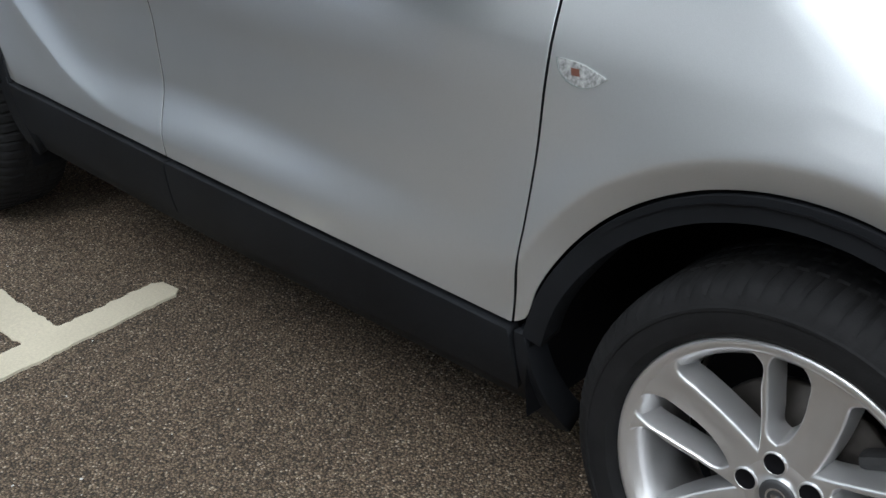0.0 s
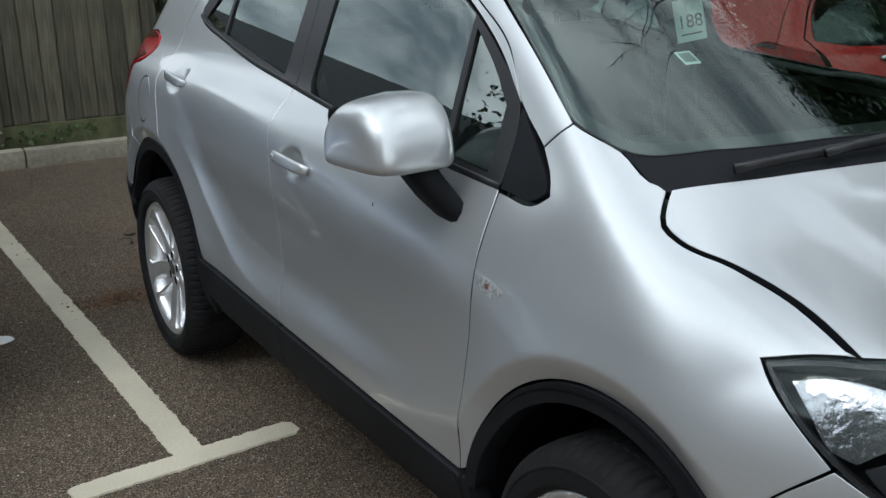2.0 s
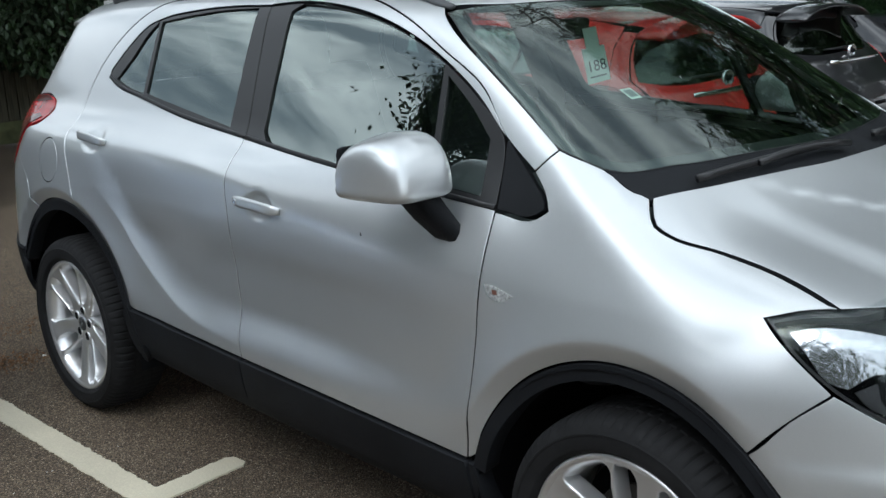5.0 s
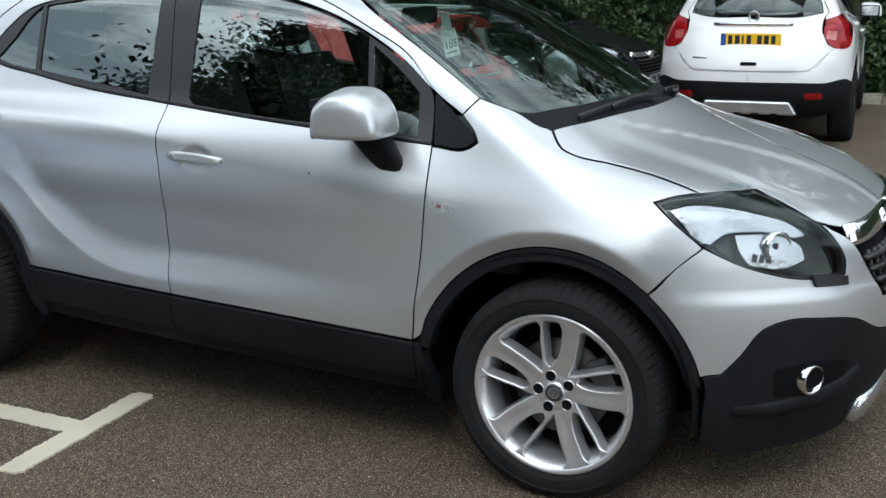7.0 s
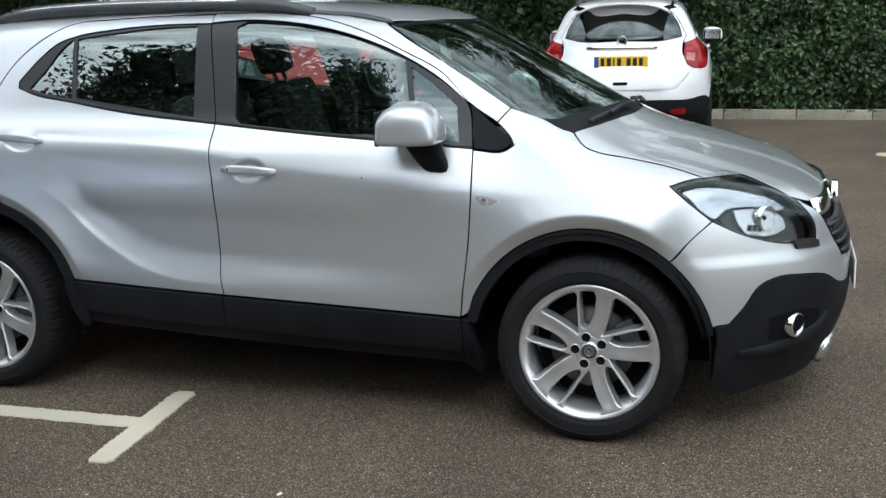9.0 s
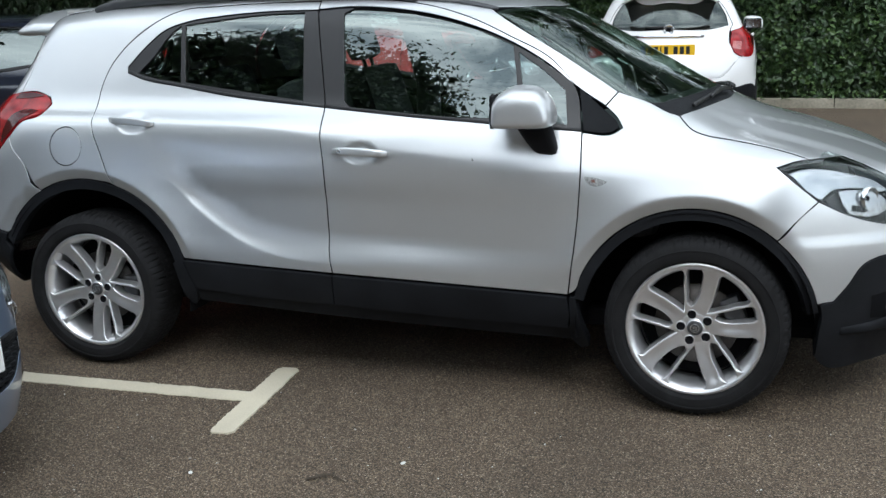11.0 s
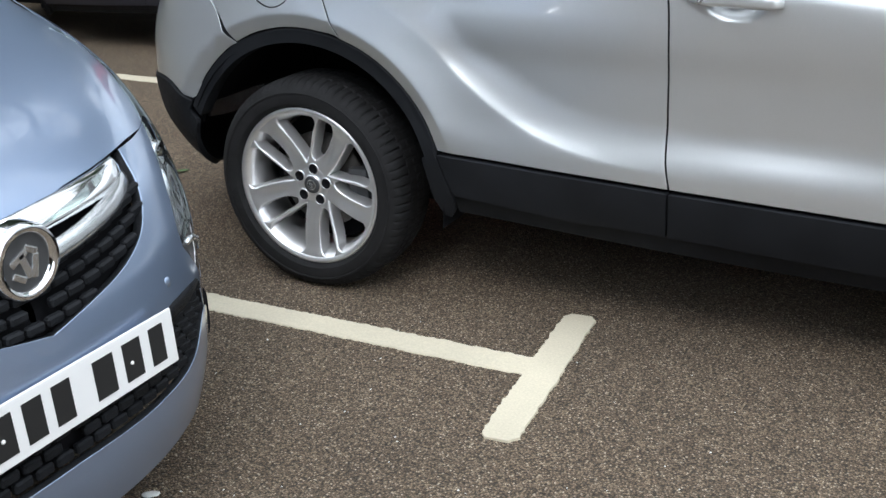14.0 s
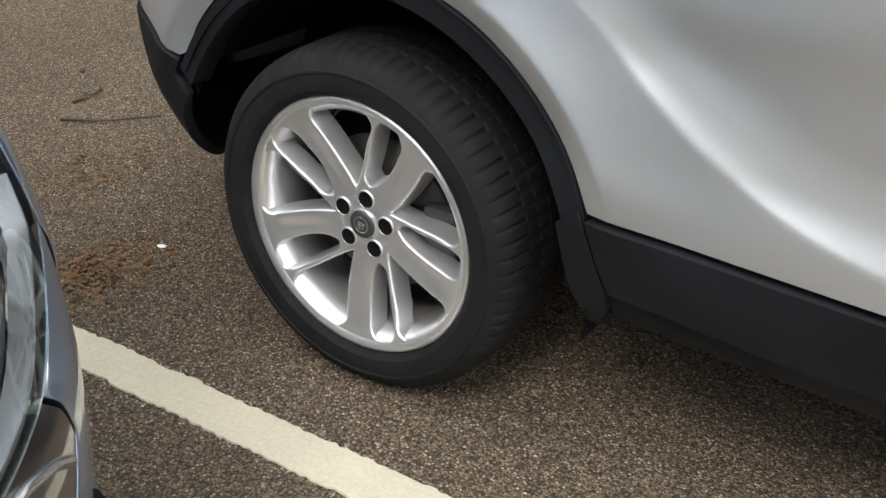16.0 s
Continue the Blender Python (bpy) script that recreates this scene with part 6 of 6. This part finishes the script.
def tree(x, y, height, seed, label, leaves=0, size=.13, mats=(LEAF, LEAFPALE), levels=4, crown=5.0):
    rnd = random.Random(seed)
    t = thing("tree", label, "tree", at=Matrix.Translation((x, y, 0)))
    verts, faces, tips = [], [], []
    branches(verts, faces, Vector((0, 0, 0)), Vector((0, 0, 1)), height * (.26 if leaves else .42), height * (.018 if leaves else .009), levels, rnd, tips, kids=3 if leaves else 4)
    mesh_object("trunk", verts, faces, TWIG, t)
    if leaves:
        rng = np.random.default_rng(seed)
        m = 120
        up = rng.random(m)
        turn, out = rng.random(m) * 2 * math.pi, np.sqrt(rng.random(m)) * crown * .84 * np.sqrt(1 - .9 * np.abs(2 * up - .95).clip(0, 1) ** 3)
        clumps = np.stack([out * np.cos(turn), out * np.sin(turn), height * (.10 + .84 * up)], 1)
        pick = rng.integers(0, m, leaves)
        c = clumps[pick] + rng.normal(0, 1, (leaves, 3)) * (crown * .15, crown * .15, crown * .11)
        leaf_cloud("crown", c, size, mats, seed, parent=t, flat=(0, 0, .6))
        heart = leaves // 3
        c = clumps[rng.integers(0, m, heart)] + rng.normal(0, 1, (heart, 3)) * (crown * .09, crown * .09, crown * .07)
        leaf_cloud("inner_foliage", c, size * 1.9, mats[:1], seed + 1, parent=t, flat=(0, 0, .6))
    return t


tree(-10.9, 7.6, 30.0, 21, "tall bare branching tree behind the fence", levels=6)
tree(-3.2, 12.6, 16.0, 26, "tall leafy green tree beyond the hedge", 60000, .16, crown=4.2)
tree(4.0, 15.0, 13.0, 24, "leafy green tree beyond the hedge", 24000, .18, crown=4.0)
# unseen tree, added to block light and darken the lower doors
tree(7.5, -13.0, 11.0, 22, "leafy green deciduous tree", 24000, .18, crown=4.0)
tree(-9.6, -13.2, 16.5, 25, "leafy green deciduous tree", 90000, .17, crown=4.8)


def conifers():
    rng = np.random.default_rng(31)
    n = 90000
    x = rng.uniform(-13.5, -7.6, n)
    y = rng.uniform(.2, 9.8, n)
    z = 1.75 + rng.random(n) ** .9 * 8.5
    keep = np.array([noise.noise((a * .45, b * .45, c * .6)) for a, b, c in zip(x, y, z)]) > -.22 - .12 * (z - 2)
    c = np.stack([x, y, z], 1)[keep]
    c = c[~((c[:, 0] > -9.0) & (c[:, 2] < 2.05))]
    leaf_cloud("conifer_boughs", c, .15, (CONIFER, LEAF), 32, "dark drooping conifer boughs over the fence", "conifer", flat=(.3, -.3, .3), droop=1.6)
    n = 24000
    y = rng.uniform(1.2, 9.4, n)
    c = np.stack([-9.72 + rng.random(n) ** 2 * .75, y, 1.05 + .35 * np.sin(y * 2.1) + rng.random(n) * 1.5], 1)
    leaf_cloud("hanging_boughs", c, .095, (CONIFER, LEAF), 33, "dark conifer boughs hanging in front of the fence", "conifer", flat=(.6, -.2, .1), droop=2.4)
    n = 1500
    c = np.stack([-9.4 + rng.normal(0, .22, n), 9.6 + rng.normal(0, .30, n), 1.75 + rng.normal(0, .42, n)], 1)
    leaf_cloud("shrub", c, .10, (LEAF, LEAFPALE), 34, "green shrub growing over the fence corner", "shrub")
    for i, (px, py) in enumerate(((-10.9, 2.0), (-11.1, 5.0), (-10.8, 8.2))):
        v, f = tube([(px, py, 0), (px + .05, py, 2.2), (px, py + .05, 6.0)], .17, 10, .06)
        tagged(mesh_object("conifer_trunk", v, f, TWIG), "brown conifer trunk behind the fence", "tree")


conifers()


def house(x, y, turn, w, d, h, label):
    t = thing("house", label, "house", at=Matrix.Translation((x, y, 0)) @ Matrix.Rotation(radians(turn), 4, "Z"))
    bm = bmesh.new()
    box(bm, -w / 2, w / 2, -d / 2, d / 2, 0, h)
    part("wall", bm, BRICK, t)
    bm = bmesh.new()
    e, r = .35, d * .42
    vs = [bm.verts.new(p) for p in ((-w / 2 - e, -d / 2 - e, h - .1), (w / 2 + e, -d / 2 - e, h - .1), (w / 2 + e, d / 2 + e, h - .1), (-w / 2 - e, d / 2 + e, h - .1), (-w / 2 - e, 0, h + r), (w / 2 + e, 0, h + r))]
    for f in ((0, 1, 5, 4), (2, 3, 4, 5), (1, 2, 5), (3, 0, 4), (3, 2, 1, 0)):
        bm.faces.new([vs[i] for i in f])
    part("roof", bm, ROOFTILE, t)
    for s in (-1, 1):
        for i in range(int(w / 2.6)):
            for z in (1.0, 3.6):
                if z + 1.3 > h:
                    continue
                cx = -w / 2 + 1.6 + i * 2.6
                bm = bmesh.new()
                box(bm, cx - .6, cx + .6, s * d / 2 - .05, s * d / 2 + .05, z, z + 1.2, .02)
                o = part("window", bm, WHITE, t)
                bm = bmesh.new()
                box(bm, cx - .53, cx + .53, s * d / 2 - .058, s * d / 2 + .058, z + .07, z + 1.13)
                part("pane", bm, PRIVACY, o)
    return t


# unseen house, added only as something for the car to reflect
house(23, 9, 75, 16, 8, 5.2, "unseen red brick house with a pitched slate roof, added for reflections")
house(-26, -11.5, -14, 18, 8, 5.2, "red brick building with a slate roof across the car park")
# unseen building, added so the car sides reflect a dark horizon
house(-5, -22, 3, 38, 8, 5.2, "unseen long low red brick building with a slate roof, added to darken reflections")
house(-21, 17, 30, 10, 7, 2.6, "low building with a slate roof beyond the fence")

v, f = tube([(-9.4, 5.75, 0), (-9.4, 5.75, 6.0)], .05, 12, .04)
tagged(mesh_object("lamp_post", v, f, POLE), "grey galvanised lamp post by the fence", "lamp post")


# ---- litter and debris on the asphalt ----
def litter():
    rnd = random.Random(77)
    spots = [(-3.06, -1.42, .10, "crumpled white paper near the blue car", LITTER), (-1.57, -1.78, .02, "small white chip of litter", LITTER), (-.90, -1.53, .018, "small white chip of litter", LITTER),
             (1.58, 6.93, .16, "pale scrap of cardboard", material_card()), (-2.25, -1.98, .035, "small white chip of litter", LITTER), (-2.35, -2.0, .02, "small white chip of litter", LITTER), (-3.28, -.71, .02, "small white chip of litter", LITTER)]
    for x, y, s, label, mat in spots:
        bm = bmesh.new()
        bmesh.ops.create_icosphere(bm, subdivisions=2, radius=s * .5)
        for v in bm.verts:
            k = 1 + .45 * noise.noise(v.co * (9 / s * .1) + Vector((x, y, 0)))
            v.co = Vector((v.co.x * k * 1.3, v.co.y * k * .8, max(v.co.z * .28 * k, -.002)))
        o = part("litter", bm, mat, None)
        o.location = (x, y, .002)
        o.rotation_euler.z = rnd.uniform(0, 6)
        tagged(o, label, "litter")
    # dead leaf and twig
    for x, y, a, L in ((-1.10, -1.715, 5, .13), (-4.22, -.14, 110, .16), (-4.0, -.25, 40, .30), (-4.2, -.6, 200, .12)):
        pts = [(L * (t - .5), .02 * math.sin(t * 5 + x), .006 + .006 * math.sin(t * 3.1)) for t in np.linspace(0, 1, 7)]
        v, f = tube(pts, .005, 6, .002)
        o = mesh_object("twig", v, f, TWIG)
        o.location, o.rotation_euler.z = (x, y, 0), radians(a)
        tagged(o, "dry brown twig on the asphalt", "twig")
    # fallen leaves, curled
    for x, y, a, L, mat, label in ((-3.76, -0.09, 40, .055, LEAFPALE, "small green fallen leaf on the asphalt"), (-4.42, -0.01, 120, .035, TWIG, "dark withered leaf on the asphalt"), (-4.24, -0.15, 10, .03, TWIG, "dark withered leaf on the asphalt"), (-4.31, -0.56, 70, .06, TWIG, "dark withered leaf on the asphalt"), (-4.62, -0.54, 20, .03, SOIL, "brown withered leaf on the asphalt")):
        bm = bmesh.new()
        rows = [[bm.verts.new((L * (t - .5), L * .30 * u * math.sin(math.pi * min(max(t, .04), .97)) ** .8, .004 + L * (.10 * u * u + .12 * (t - .5) ** 2))) for u in (-1, -.5, 0, .5, 1)] for t in np.linspace(0, 1, 8)]
        for r0, r1 in zip(rows, rows[1:]):
            for k in range(4):
                bm.faces.new((r0[k], r0[k + 1], r1[k + 1], r1[k]))
        o = part("fallen_leaf", bm, mat, smooth=True)
        o.location, o.rotation_euler.z = (x, y, .001), radians(a)
        tagged(o, label, "leaf")
    rng = np.random.default_rng(3)
    for cx, cy, n, s in ((-3.30, -.88, 420, .10), (-3.75, -.55, 160, .13), (-4.4, -.7, 160, .3)):
        c = np.stack([cx + rng.normal(0, s * .7, n), cy + rng.normal(0, s, n), rng.uniform(.003, .008, n)], 1)
        leaf_cloud("debris", c, .018, (SOIL,), 12, "orange-brown crumbled plant debris on the asphalt", "debris", flat=(0, 0, 4))
    # loose pale grit
    n = 700
    c = np.stack([rng.uniform(-5, 3, n), rng.uniform(-4.5, -.9, n), np.full(n, .003)], 1)
    leaf_cloud("grit", c, .008, (LITTER,), 13, "scattered pale grit on the asphalt", "grit", flat=(0, 0, 5))


CARDS = []


def material_card():
    if not CARDS:
        CARDS.append(material("card", (.55, .45, .33), .9))
    return CARDS[0]


litter()


# ---- things in the silver car's windscreen ----
def screen_tag():
    m = Matrix.Translation((-.762, .016, 1.297)) @ Matrix.Rotation(radians(72), 4, "Z") @ Matrix.Rotation(radians(-8), 4, "X") @ Matrix.Rotation(radians(-8), 4, "Y")
    q = SUV.cast("top", [(-.335, -.375)])[0]
    st = thing("screen_sticker", "small pale green square sticker inside the windscreen", "sticker", at=Matrix.Translation((q[0] - .012, q[1], q[2] - .020)) @ Matrix.Rotation(radians(90), 4, "Z") @ Matrix.Rotation(radians(-60), 4, "X"))
    bm = bmesh.new()
    box(bm, -.021, .021, -.0006, .0006, -.021, .021)
    part("label_face", bm, PAPER, st)
    bm = bmesh.new()
    box(bm, -.016, .016, -.0009, 0, -.014, .016)
    part("print", bm, POLE, st)
    t = thing("hanging_tag", "pale green card tag reading 188 hung inside the windscreen", "tag", at=m)
    bm = bmesh.new()
    box(bm, -.040, .040, -.001, .001, -.052, .052, .0008)
    box(bm, -.024, .024, -.001, .001, .050, .110, .0008)
    part("card", bm, PAPER, t)
    cu = bpy.data.curves.new("digits", "FONT")
    cu.body, cu.size, cu.extrude, cu.align_x = "188", .046, .0004, "CENTER"
    tmp = bpy.data.objects.new("digits", cu)
    scene.collection.objects.link(tmp)
    dg = bpy.context.evaluated_depsgraph_get()
    me = bpy.data.meshes.new_from_object(tmp.evaluated_get(dg))
    bpy.data.objects.remove(tmp)
    me.materials.clear()
    me.materials.append(INK)
    o = new("digits", me)
    o.parent = t
    o.matrix_local = Matrix.Translation((0, -.0018, -.018)) @ Matrix.Rotation(radians(90), 4, "X")
    bm = bmesh.new()
    box(bm, -.028, .028, -.0016, 0, -.036, -.032)
    part("text_bar", bm, INK, t)


screen_tag()
